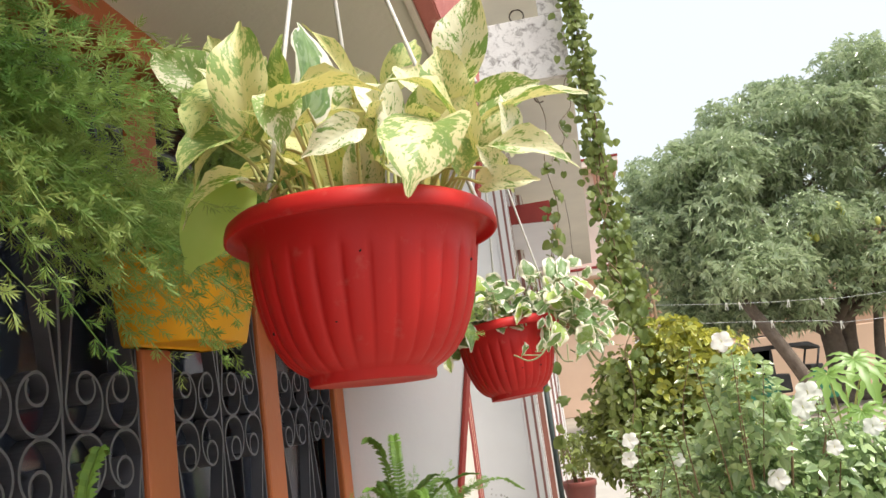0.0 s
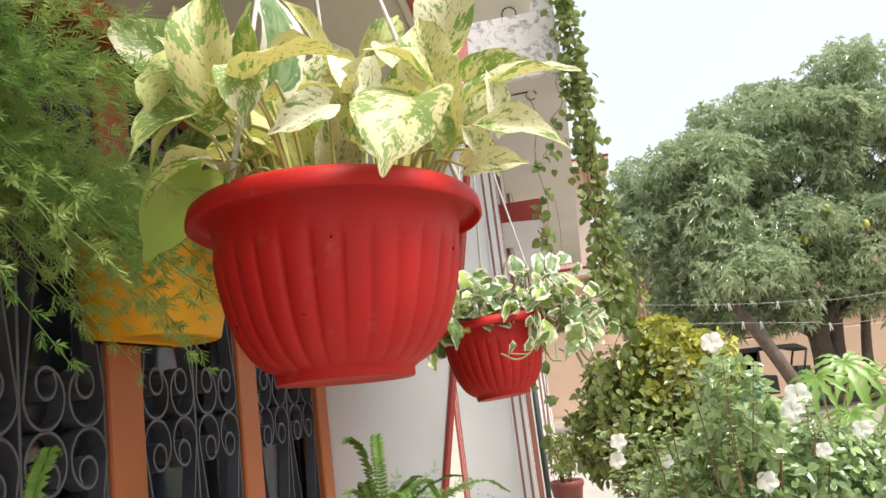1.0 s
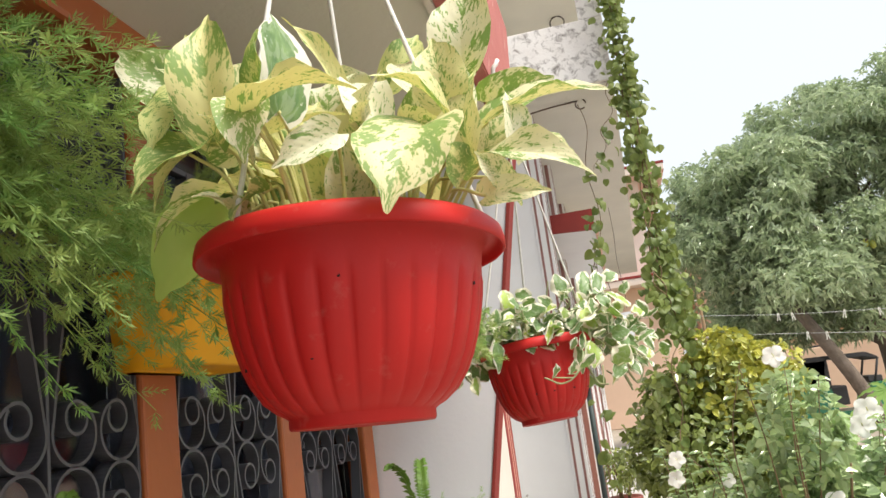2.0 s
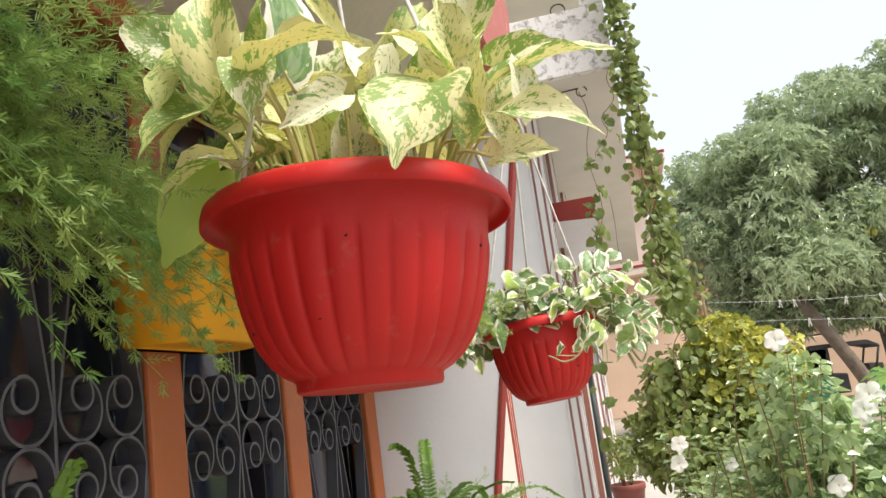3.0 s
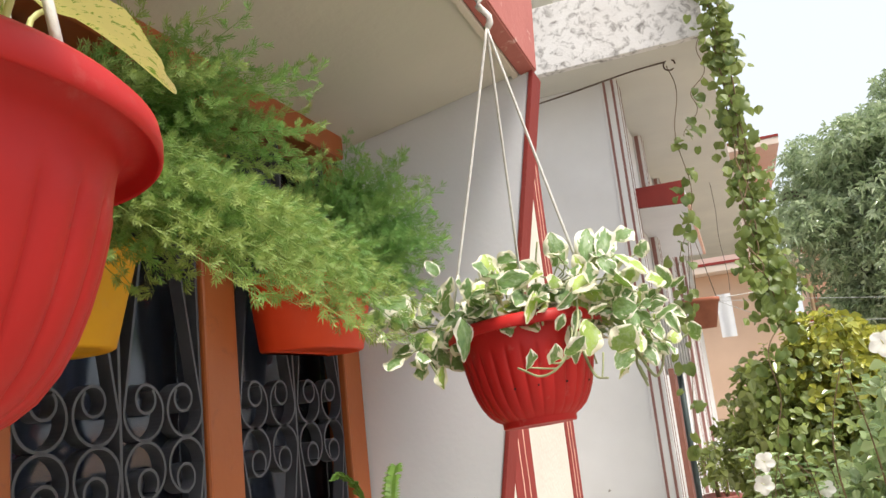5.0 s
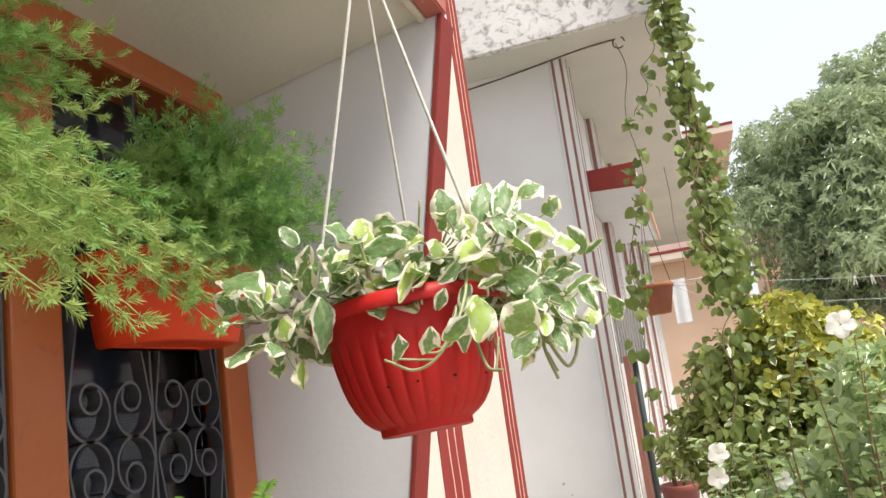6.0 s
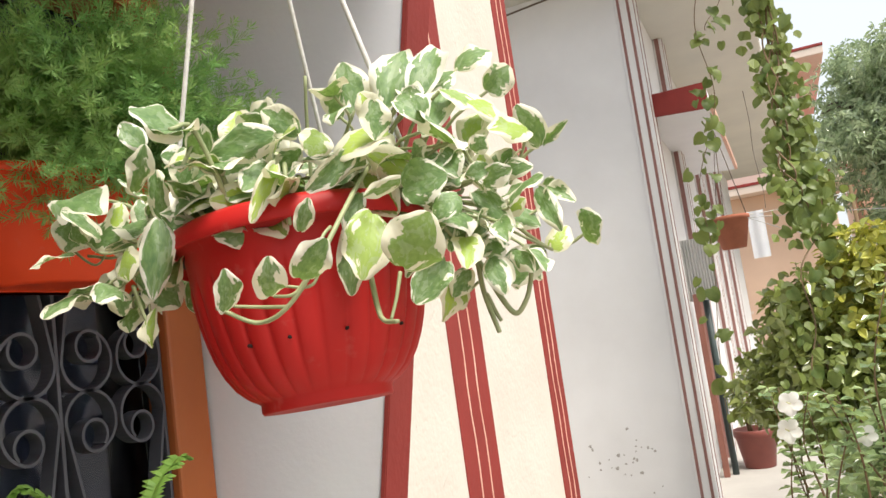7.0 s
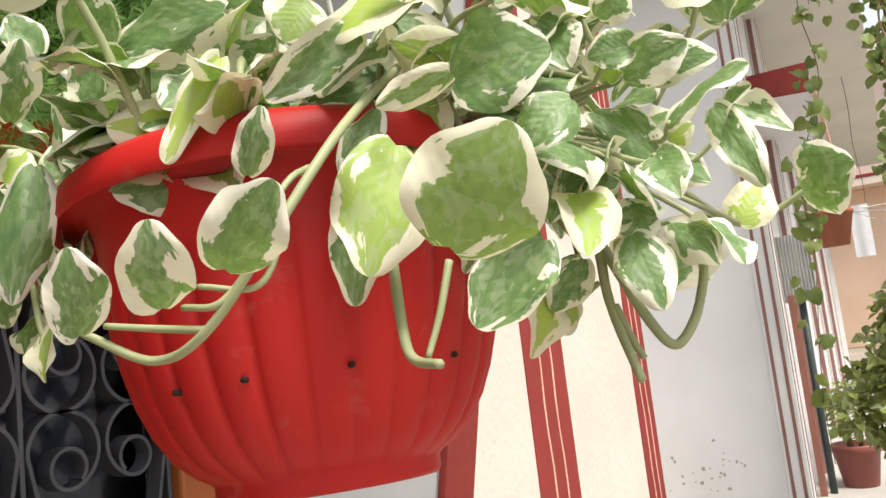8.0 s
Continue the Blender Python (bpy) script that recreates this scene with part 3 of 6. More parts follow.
def scroll_line(cy, cz, r, side, up):
    """A strap that comes straight along one side of the scroll, rolls round and winds inward."""
    pts = []
    at, k = 1.42 * math.pi, 0.53
    hub = (1 - k) * r
    for i in range(64):
        a = 3.25 * math.pi * i / 63
        if a < at:
            y, z = r * math.cos(a), r * math.sin(a)
        else:
            rr = r * k * (1 - 0.10 * (a - at) / (1.7 * math.pi))
            y, z = hub * math.cos(at) + rr * math.cos(a), hub * math.sin(at) + rr * math.sin(a)
        pts.append((cy + side * y, cz - up * z))
    return pts


def grille_panel(w, y0, y1):
    """One panel: four scrolls over four, pairs of straps running to a point above and below."""
    g = thing_part("grille_panel", w)
    pitch = (y1 - y0) / 4
    for k in range(4):
        cy = y0 + pitch * (k + 0.5)
        side = 1 if k % 2 == 0 else -1
        apex = y0 + pitch * (1.0 if k < 2 else 3.0)
        for up, cz, zend in ((1, 1.663, 2.18), (-1, 1.562, 1.09)):
            r = pitch * 0.445
            s = -side
            line = scroll_line(cy, cz, r, s, up)
            start = (apex - side * 0.010, zend)
            pre = [(start[0] + (line[0][0] - start[0]) * i / 10, start[1] + (line[0][1] - start[1]) * i / 10) for i in range(10)]
            geo = Geo()
            ribbon(geo, pre + line, 0.028, 0.0052, -0.040)
            part("scroll", geo, M_IRON, g, "", False)
    for k in (0.035, 2.0, 3.965):
        y = y0 + pitch * k
        part("grille_bar", bevelled_box(-0.038, -0.014, y - 0.0035, y + 0.0035, 1.031, 2.314, 0.001), M_IRON, g)
    for z in (1.09, 2.18):
        part("grille_rail", bevelled_box(-0.034, -0.014, y0, y1, z - 0.006, z + 0.006, 0.001), M_IRON, g)
    return g


def thing_part(name, parent):
    e = new(name)
    e.empty_display_size = 0.03
    e.parent = parent
    return e


window, mullions = window_unit()
for y in mullions[1:]:
    grille_panel(window, y + 0.105, (y + 0.546 if y < 1.9 else 2.472))


# ---------------------------------------------------------------- hanging pots
POT_PROFILE = [(0.002, -0.1835), (0.060, -0.1840), (0.0700, -0.1860), (0.0718, -0.1835), (0.0718, -0.1760), (0.0745, -0.1735), (0.0825, -0.1690), (0.0940, -0.1590), (0.1045, -0.1440),
               (0.1125, -0.1270), (0.1185, -0.1090), (0.1235, -0.0890), (0.1272, -0.0690), (0.1292, -0.0560), (0.1298, -0.0500), (0.1305, -0.0380), (0.1325, -0.0240),
               (0.1380, -0.0135), (0.1455, -0.0120), (0.1510, -0.0150), (0.1535, -0.0215), (0.1552, -0.0235), (0.1570, -0.0215), (0.1568, -0.0140), (0.1548, -0.0055), (0.1490, 0.0000),
               (0.1420, 0.0012), (0.1350, -0.0040), (0.1285, -0.0180), (0.1250, -0.0500), (0.1150, -0.0950), (0.1000, -0.1350), (0.0600, -0.1800), (0.005, -0.1800)]


def flute(a, i):
    """Raised rounded ribs on the body, fading out under the rim and at the foot."""
    fade = {5: 0.25, 6: 0.8, 7: 1, 8: 1, 9: 1, 10: 1, 11: 1, 12: 0.95, 13: 0.7}.get(i, 0.0)
    c = abs(math.sin(a * 14))
    return 1.0 + fade * 0.036 * (c ** 0.50 - 0.62)


def pot_mesh():
    me = lathe(POT_PROFILE, 280, flute).mesh("fluted_pot")
    return me


def hanging_pot(at, tilt, apex, label, holes, spin, cords, wide=1.0):
    p = thing("hanging_pot", at, label, "flower pot", "hanging pots under the canopy")
    p.rotation_euler = (radians(tilt[0]), radians(tilt[1]), radians(spin))
    me = POT_MESH
    part("pot", me, M_POT, p).scale = (wide, wide, 1.0)
    fl = Geo()
    ring = [(0.127 * math.cos(a), 0.127 * math.sin(a), -0.018 + 0.006 * math.sin(5 * a)) for a in [2 * math.pi * k / 40 for k in range(40)]]
    fl.add(ring + [(0, 0, -0.008)], [(k, (k + 1) % 40, 40) for k in range(40)])
    part("soil", fl, M_SOIL, p, "dark potting soil")
    inv = (Matrix.Translation(at) @ Euler(p.rotation_euler).to_matrix().to_4x4()).inverted()
    top = inv @ Vector(apex)
    for k, a in enumerate(cords):
        a -= spin
        foot = Vector((0.140 * math.cos(radians(a)), 0.140 * math.sin(radians(a)), 0.0))
        c = Geo()
        n = 24
        tube(c, [foot.lerp(top, i / n) + Vector((0, 0, -0.006 * math.sin(math.pi * i / n))) for i in range(n + 1)], 0.0028, 0.0028, 6)
        part("cord", c, M_ROPE, p, "white nylon cord")
        kn = Geo()
        tube(kn, [foot + Vector((0, 0, -0.010)), foot + Vector((0.002, 0.001, -0.006)), foot + Vector((0, 0, 0.004))], 0.0034, 0.002, 7)
        part("knot", kn, M_ROPE, p)
    h = Geo()
    s = [top + Vector((0, 0, z)) + Vector((0.010 * math.sin(z * 90), 0.004 * math.cos(z * 70), 0)) for z in [i * 0.012 for i in range(14)]]
    tube(h, s, 0.007, 0.006, 7)
    part("rope_knot", h, M_ROPE, p, "twisted knotted cord at the top")
    for a, r, z in holes:
        a = radians(a - spin)
        q = Geo()
        n = Vector((math.cos(a), math.sin(a), 0))
        c = n * r + Vector((0, 0, z))
        tube(q, [c - n * 0.006, c + n * 0.0014], 0.0017, 0.0017, 8)
        part("drain_hole", q, M_HOLE, p, "small round drain hole")
    return p


POT_MESH = pot_mesh()
POT1 = Vector((-0.221, 0.869, 1.807))
POT2 = Vector((-0.1765, 2.0423, 1.7490))
hanging_pot(POT1, (-2.2, 1.8), (-0.238, 0.90, 2.376), "red fluted plastic pot hanging by white cords, holding marbled pothos",
            ((-77, 0.1280, -0.062), (-9, 0.1275, -0.064), (-92, 0.1120, -0.128), (-140, 0.1120, -0.128)), 4, (-118, 2, 100))
hanging_pot(POT2, (-5.0, -2.6), (-0.149, 1.956, 2.313), "red fluted plastic pot hanging by white cords, holding white-edged pothos",
            ((-71, 0.1085, -0.124), (-43, 0.1085, -0.124), (-93, 0.1085, -0.124), (-10, 0.1085, -0.124)), 22, (-150, 8, 101), 0.938)


# ---------------------------------------------------------------- pothos in the near pot
def bank(prefix, n, material, length=1.0, width=0.62, **kw):
    out = []
    for i in range(n):
        rng = random.Random(100 + i)
        out.append(leaf_mesh(prefix, length, width * rng.uniform(0.88, 1.12), material, seed=i * 7 + 1,
                             fold=kw.get("fold", 0.25) * rng.uniform(kw.get("flat", 0.5), 1.6), curl=kw.get("curl", 0.5) * rng.uniform(0.2, 1.7),
                             wave=kw.get("wave", 0.10), point=kw.get("point", 0.5), lobe=kw.get("lobe", 0.16), rows=kw.get("rows", 12), cols=kw.get("cols", 8), full=kw.get("full", 0.7), belly=kw.get("belly", 0.72), cup=kw.get("cup", False)))
    return out


def put_leaf(plant, mesh, base, tip, facing, wide=1.0, roll=0.0):
    """A leaf from base to tip, as one part of the plant."""
    base, tip = Vector(base), Vector(tip)
    n = (tip - base).length
    ob = part("leaf", mesh, None, plant)
    c = mesh["curl"]
    n = n / (2 * math.sin(c / 2) / c)
    m = aim(base, tip, facing, roll) @ Matrix.Rotation(c / 2, 4, "X") @ Matrix.Diagonal((n * wide, n, n, 1))
    ob.matrix_basis = Matrix.Translation(-plant.location) @ m
    return ob


def put_stem(plant, points, r, material, n=12, name="stem"):
    g = Geo()
    tube(g, [p - plant.location for p in smooth_line(points, n)], r, r * 0.75, 7)
    return part(name, g, material, plant)


MARBLE = bank("marble_leaf", 12, M_MARBLE, 1.0, 0.66, curl=0.7, fold=0.35, wave=0.22, point=1.0, full=0.80, belly=0.62)
GREENLEAF = bank("green_leaf", 4, M_POTHOS_GREEN, 1.0, 0.70, curl=0.5, fold=0.2, point=0.8, full=0.72, belly=0.66)
NJOY = bank("njoy_leaf", 18, M_NJOY, 1.0, 0.80, curl=0.55, fold=0.28, flat=-0.6, wave=0.24, point=0.30, full=0.50, belly=0.86, lobe=0.07, rows=18, cols=12, cup=True)
NJOY_HEART = bank("njoy_leaf", 18, M_NJOY_HEART, 1.0, 0.80, curl=0.55, fold=0.28, flat=-0.6, wave=0.24, point=0.30, full=0.50, belly=0.86, lobe=0.07, rows=18, cols=12, cup=True)

EDGED = bank("edged_leaf", 2, M_NJOY, 1.0, 0.66, curl=0.5, fold=0.3, wave=0.2, point=1.0, full=0.80, belly=0.62)

pothos = thing("pothos_plant", POT1 + Vector((0, 0, -0.012)), "marbled cream and green pothos growing in the red pot", "plant")
rng = random.Random(5)


def pothos_filler(n):
    for i in range(n):
        a = rng.uniform(0, 2 * math.pi)
        root = POT1 + Vector((rng.uniform(0, 0.10) * math.cos(a), rng.uniform(0, 0.10) * math.sin(a), -0.012))
        rise = rng.uniform(0.02, 0.11)
        out = rng.uniform(0.0, 0.07)
        d = Vector((math.cos(a), math.sin(a), 0))
        base = root + d * out + Vector((0, 0, rise))
        tip = base + d * rng.uniform(0.03, 0.09) + Vector((0, 0, rng.uniform(-0.06, 0.08)))
        put_stem(pothos, [root, root.lerp(base, 0.5) + Vector((0, 0, 0.03)) - d * 0.01, base], 0.0024, M_PETIOLE, 8, "petiole")
        put_leaf(pothos, rng.choice(MARBLE), base, tip, d * 0.6 + Vector((0, -0.4, 0.9)), rng.uniform(0.8, 1.1), rng.uniform(-25, 25))


pothos_filler(38)
put_leaf(pothos, MARBLE[3], (-0.378, 0.820, 1.982), (-0.434, 0.800, 2.041), (0.408, -0.814, -0.064), 1.13, 4)
put_stem(pothos, [(-0.307, 0.842, 1.791), (-0.343, 0.831, 1.911), (-0.378, 0.820, 1.982)], 0.0022, M_PETIOLE, 8, "petiole")
put_leaf(pothos, MARBLE[8], (-0.299, 0.740, 1.897), (-0.301, 0.750, 2.024), (0.341, -0.846, -0.060), 0.82, -10)
put_stem(pothos, [(-0.264, 0.798, 1.791), (-0.281, 0.769, 1.869), (-0.299, 0.740, 1.897)], 0.0022, M_PETIOLE, 8, "petiole")
put_leaf(pothos, MARBLE[5], (-0.373, 0.860, 2.007), (-0.388, 0.860, 2.076), (0.366, -0.828, -0.075), 0.73, 5)
put_stem(pothos, [(-0.305, 0.864, 1.791), (-0.339, 0.862, 1.924), (-0.373, 0.860, 2.007)], 0.0022, M_PETIOLE, 8, "petiole")
put_leaf(pothos, EDGED[1], (-0.225, 0.720, 1.898), (-0.233, 0.740, 2.003), (1.072, -0.867, -0.066), 0.91, 6)
put_stem(pothos, [(-0.223, 0.787, 1.791), (-0.224, 0.754, 1.869), (-0.225, 0.720, 1.898)], 0.0022, M_PETIOLE, 8, "petiole")
put_leaf(pothos, MARBLE[9], (-0.263, 0.780, 1.942), (-0.264, 0.780, 2.015), (-0.509, -0.861, -0.068), 1.06, -12)
put_stem(pothos, [(-0.244, 0.820, 1.791), (-0.254, 0.800, 1.891), (-0.263, 0.780, 1.942)], 0.0022, M_PETIOLE, 8, "petiole")
put_leaf(pothos, MARBLE[9], (-0.206, 0.840, 1.953), (-0.247, 0.800, 2.033), (0.242, -0.875, 1.131), 0.45, -14)
put_stem(pothos, [(-0.213, 0.853, 1.791), (-0.209, 0.847, 1.897), (-0.206, 0.840, 1.953)], 0.0022, M_PETIOLE, 8, "petiole")
put_leaf(pothos, MARBLE[7], (-0.309, 0.770, 1.908), (-0.353, 0.740, 1.976), (0.371, -0.846, 1.167), 1.03, -6)
put_stem(pothos, [(-0.269, 0.815, 1.791), (-0.289, 0.792, 1.874), (-0.309, 0.770, 1.908)], 0.0022, M_PETIOLE, 8, "petiole")
put_leaf(pothos, MARBLE[8], (-0.328, 0.770, 1.954), (-0.365, 0.740, 1.892), (-0.411, -0.847, -0.012), 1.28, -7)
put_stem(pothos, [(-0.280, 0.815, 1.791), (-0.304, 0.792, 1.897), (-0.328, 0.770, 1.954)], 0.0022, M_PETIOLE, 8, "petiole")
put_leaf(pothos, MARBLE[3], (-0.336, 0.760, 1.893), (-0.363, 0.740, 1.835), (-0.398, -0.864, 0.046), 0.71, 8)
put_stem(pothos, [(-0.284, 0.809, 1.791), (-0.310, 0.785, 1.867), (-0.336, 0.760, 1.893)], 0.0022, M_PETIOLE, 8, "petiole")
put_leaf(pothos, MARBLE[7], (-0.251, 0.710, 1.913), (-0.247, 0.690, 1.845), (0.314, -0.882, -0.002), 1.09, 3)
put_stem(pothos, [(-0.237, 0.782, 1.791), (-0.244, 0.746, 1.877), (-0.251, 0.710, 1.913)], 0.0022, M_PETIOLE, 8, "petiole")
put_leaf(pothos, MARBLE[8], (-0.245, 0.700, 1.890), (-0.136, 0.670, 1.878), (0.249, -0.895, 1.179), 0.45, 1)
put_stem(pothos, [(-0.234, 0.776, 1.791), (-0.240, 0.738, 1.865), (-0.245, 0.700, 1.890)], 0.0022, M_PETIOLE, 8, "petiole")
put_leaf(pothos, MARBLE[6], (-0.188, 0.760, 1.882), (-0.241, 0.730, 1.851), (0.262, -0.909, 0.025), 0.94, 6)
put_stem(pothos, [(-0.203, 0.809, 1.791), (-0.195, 0.785, 1.861), (-0.188, 0.760, 1.882)], 0.0022, M_PETIOLE, 8, "petiole")
put_leaf(pothos, MARBLE[2], (-0.262, 0.780, 1.903), (-0.177, 0.760, 1.899), (0.257, -0.900, 1.198), 0.58, -7)
put_stem(pothos, [(-0.244, 0.820, 1.791), (-0.253, 0.800, 1.872), (-0.262, 0.780, 1.903)], 0.0022, M_PETIOLE, 8, "petiole")
put_leaf(pothos, MARBLE[10], (-0.074, 0.820, 1.950), (-0.055, 0.830, 2.045), (0.070, -0.899, -0.083), 0.88, -10)
put_stem(pothos, [(-0.140, 0.842, 1.791), (-0.107, 0.831, 1.895), (-0.074, 0.820, 1.950)], 0.0022, M_PETIOLE, 8, "petiole")
put_leaf(pothos, MARBLE[8], (-0.091, 0.800, 1.904), (-0.097, 0.800, 1.973), (0.108, -0.916, -0.037), 1.32, -2)
put_stem(pothos, [(-0.149, 0.831, 1.791), (-0.120, 0.816, 1.872), (-0.091, 0.800, 1.904)], 0.0022, M_PETIOLE, 8, "petiole")
put_leaf(pothos, MARBLE[11], (-0.088, 0.770, 1.880), (-0.138, 0.710, 1.907), (0.141, -0.920, 1.185), 0.85, -14)
put_stem(pothos, [(-0.148, 0.815, 1.791), (-0.118, 0.792, 1.860), (-0.088, 0.770, 1.880)], 0.0022, M_PETIOLE, 8, "petiole")
put_leaf(pothos, MARBLE[10], (-0.101, 0.730, 1.862), (-0.125, 0.670, 1.775), (0.152, -0.943, 0.056), 1.10, 10)
put_stem(pothos, [(-0.155, 0.793, 1.791), (-0.128, 0.761, 1.851), (-0.101, 0.730, 1.862)], 0.0022, M_PETIOLE, 8, "petiole")
put_leaf(pothos, MARBLE[1], (-0.073, 0.790, 1.851), (-0.055, 0.800, 1.934), (-0.725, -0.936, 0.006), 0.78, -9)
put_stem(pothos, [(-0.140, 0.826, 1.791), (-0.106, 0.808, 1.846), (-0.073, 0.790, 1.851)], 0.0022, M_PETIOLE, 8, "petiole")
put_leaf(pothos, MARBLE[9], (-0.058, 0.830, 1.890), (0.058, 0.820, 1.894), (-0.000, -0.943, 1.216), 0.59, -13)
put_stem(pothos, [(-0.131, 0.848, 1.791), (-0.095, 0.839, 1.865), (-0.058, 0.830, 1.890)], 0.0022, M_PETIOLE, 8, "petiole")
put_leaf(pothos, MARBLE[4], (-0.062, 0.880, 1.929), (0.010, 0.880, 1.942), (0.028, -0.934, -0.006), 0.92, 10)
put_stem(pothos, [(-0.134, 0.875, 1.791), (-0.098, 0.878, 1.885), (-0.062, 0.880, 1.929)], 0.0022, M_PETIOLE, 8, "petiole")
put_leaf(pothos, MARBLE[0], (-0.048, 0.790, 1.844), (0.034, 0.780, 1.803), (0.009, -0.962, 1.276), 0.59, 12)
put_stem(pothos, [(-0.126, 0.826, 1.791), (-0.087, 0.808, 1.842), (-0.048, 0.790, 1.844)], 0.0022, M_PETIOLE, 8, "petiole")
put_leaf(pothos, MARBLE[4], (-0.066, 0.800, 1.810), (-0.007, 0.800, 1.804), (0.044, -0.967, 0.100), 0.76, 1)
put_stem(pothos, [(-0.136, 0.831, 1.791), (-0.101, 0.816, 1.825), (-0.066, 0.800, 1.810)], 0.0022, M_PETIOLE, 8, "petiole")
put_leaf(pothos, MARBLE[9], (-0.037, 0.810, 1.847), (-0.039, 0.820, 1.918), (0.844, -0.944, 0.023), 0.88, 9)
put_stem(pothos, [(-0.120, 0.837, 1.791), (-0.078, 0.823, 1.844), (-0.037, 0.810, 1.847)], 0.0022, M_PETIOLE, 8, "petiole")
put_leaf(pothos, GREENLEAF[3], (-0.370, 0.866, 1.874), (-0.438, 0.854, 1.776), (0.413, -0.880, 0.116), 0.88, 8)
put_leaf(pothos, MARBLE[6], (-0.199, 0.930, 1.985), (-0.258, 0.950, 2.040), (0.217, -0.894, -0.042), 0.66, -2)
put_stem(pothos, [(-0.209, 0.903, 1.791), (-0.204, 0.916, 1.913), (-0.199, 0.930, 1.985)], 0.0022, M_PETIOLE, 8, "petiole")
put_leaf(pothos, MARBLE[11], (-0.159, 0.800, 1.898), (-0.197, 0.850, 1.968), (0.196, -0.909, -0.017), 0.69, 11)
put_stem(pothos, [(-0.187, 0.831, 1.791), (-0.173, 0.816, 1.869), (-0.159, 0.800, 1.898)], 0.0022, M_PETIOLE, 8, "petiole")
put_leaf(pothos, MARBLE[9], (-0.130, 0.860, 1.947), (-0.163, 0.900, 2.004), (0.151, -0.909, 1.162), 0.89, 0)
put_stem(pothos, [(-0.171, 0.864, 1.791), (-0.150, 0.862, 1.894), (-0.130, 0.860, 1.947)], 0.0022, M_PETIOLE, 8, "petiole")
put_leaf(pothos, MARBLE[2], (-0.256, 0.840, 1.906), (-0.245, 0.880, 1.971), (0.262, -0.898, -0.004), 0.91, 14)
put_stem(pothos, [(-0.240, 0.853, 1.791), (-0.248, 0.847, 1.873), (-0.256, 0.840, 1.906)], 0.0022, M_PETIOLE, 8, "petiole")
put_leaf(pothos, GREENLEAF[2], (-0.238, 0.860, 1.880), (-0.214, 0.860, 1.939), (0.240, -0.913, 0.021), 1.12, -11)
put_stem(pothos, [(-0.230, 0.864, 1.791), (-0.234, 0.862, 1.860), (-0.238, 0.860, 1.880)], 0.0022, M_PETIOLE, 8, "petiole")
put_leaf(pothos, MARBLE[0], (-0.191, 0.820, 1.861), (-0.172, 0.800, 1.887), (0.208, -0.927, 0.037), 0.98, -10)
put_stem(pothos, [(-0.205, 0.842, 1.791), (-0.198, 0.831, 1.851), (-0.191, 0.820, 1.861)], 0.0022, M_PETIOLE, 8, "petiole")
put_leaf(pothos, MARBLE[7], (-0.086, 0.800, 1.830), (-0.090, 0.780, 1.865), (0.906, -0.949, 0.053), 1.46, -8)
put_stem(pothos, [(-0.147, 0.831, 1.791), (-0.116, 0.816, 1.835), (-0.086, 0.800, 1.830)], 0.0022, M_PETIOLE, 8, "petiole")
put_leaf(pothos, GREENLEAF[2], (-0.137, 0.840, 1.856), (-0.123, 0.840, 1.891), (0.146, -0.941, 0.044), 1.69, 7)
put_stem(pothos, [(-0.175, 0.853, 1.791), (-0.156, 0.847, 1.849), (-0.137, 0.840, 1.856)], 0.0022, M_PETIOLE, 8, "petiole")
put_leaf(pothos, MARBLE[6], (-0.050, 0.800, 1.823), (-0.067, 0.770, 1.844), (0.071, -0.956, 0.066), 1.11, 10)
put_stem(pothos, [(-0.127, 0.831, 1.791), (-0.088, 0.816, 1.832), (-0.050, 0.800, 1.823)], 0.0022, M_PETIOLE, 8, "petiole")
put_leaf(pothos, MARBLE[10], (-0.310, 0.820, 1.910), (-0.347, 0.800, 1.944), (-0.448, -0.868, -0.000), 1.35, 13)
put_stem(pothos, [(-0.270, 0.842, 1.791), (-0.290, 0.831, 1.875), (-0.310, 0.820, 1.910)], 0.0022, M_PETIOLE, 8, "petiole")
put_leaf(pothos, MARBLE[4], (-0.033, 0.840, 1.864), (0.018, 0.840, 1.846), (0.009, -0.957, 1.260), 0.85, -1)
put_stem(pothos, [(-0.118, 0.853, 1.791), (-0.075, 0.847, 1.853), (-0.033, 0.840, 1.864)], 0.0022, M_PETIOLE, 8, "petiole")
put_leaf(pothos, MARBLE[8], (-0.182, 0.950, 2.004), (-0.144, 0.970, 2.068), (0.153, -0.900, -0.059), 0.98, 12)
put_stem(pothos, [(-0.200, 0.914, 1.791), (-0.191, 0.932, 1.922), (-0.182, 0.950, 2.004)], 0.0022, M_PETIOLE, 8, "petiole")
put_leaf(pothos, MARBLE[6], (-0.359, 0.920, 2.004), (-0.345, 0.940, 2.073), (0.324, -0.856, -0.053), 1.23, 4)
put_stem(pothos, [(-0.297, 0.897, 1.791), (-0.328, 0.909, 1.922), (-0.359, 0.920, 2.004)], 0.0022, M_PETIOLE, 8, "petiole")
put_leaf(pothos, MARBLE[5], (-0.249, 0.900, 1.960), (-0.211, 0.920, 2.013), (0.227, -0.896, 1.169), 1.06, 3)
put_stem(pothos, [(-0.236, 0.886, 1.791), (-0.243, 0.893, 1.900), (-0.249, 0.900, 1.960)], 0.0022, M_PETIOLE, 8, "petiole")

# ---------------------------------------------------------------- white-edged pothos in the far pot
njoy = thing("variegated_pothos", POT2 + Vector((0, 0, -0.012)), "white-edged green pothos trailing over the red pot", "plant")


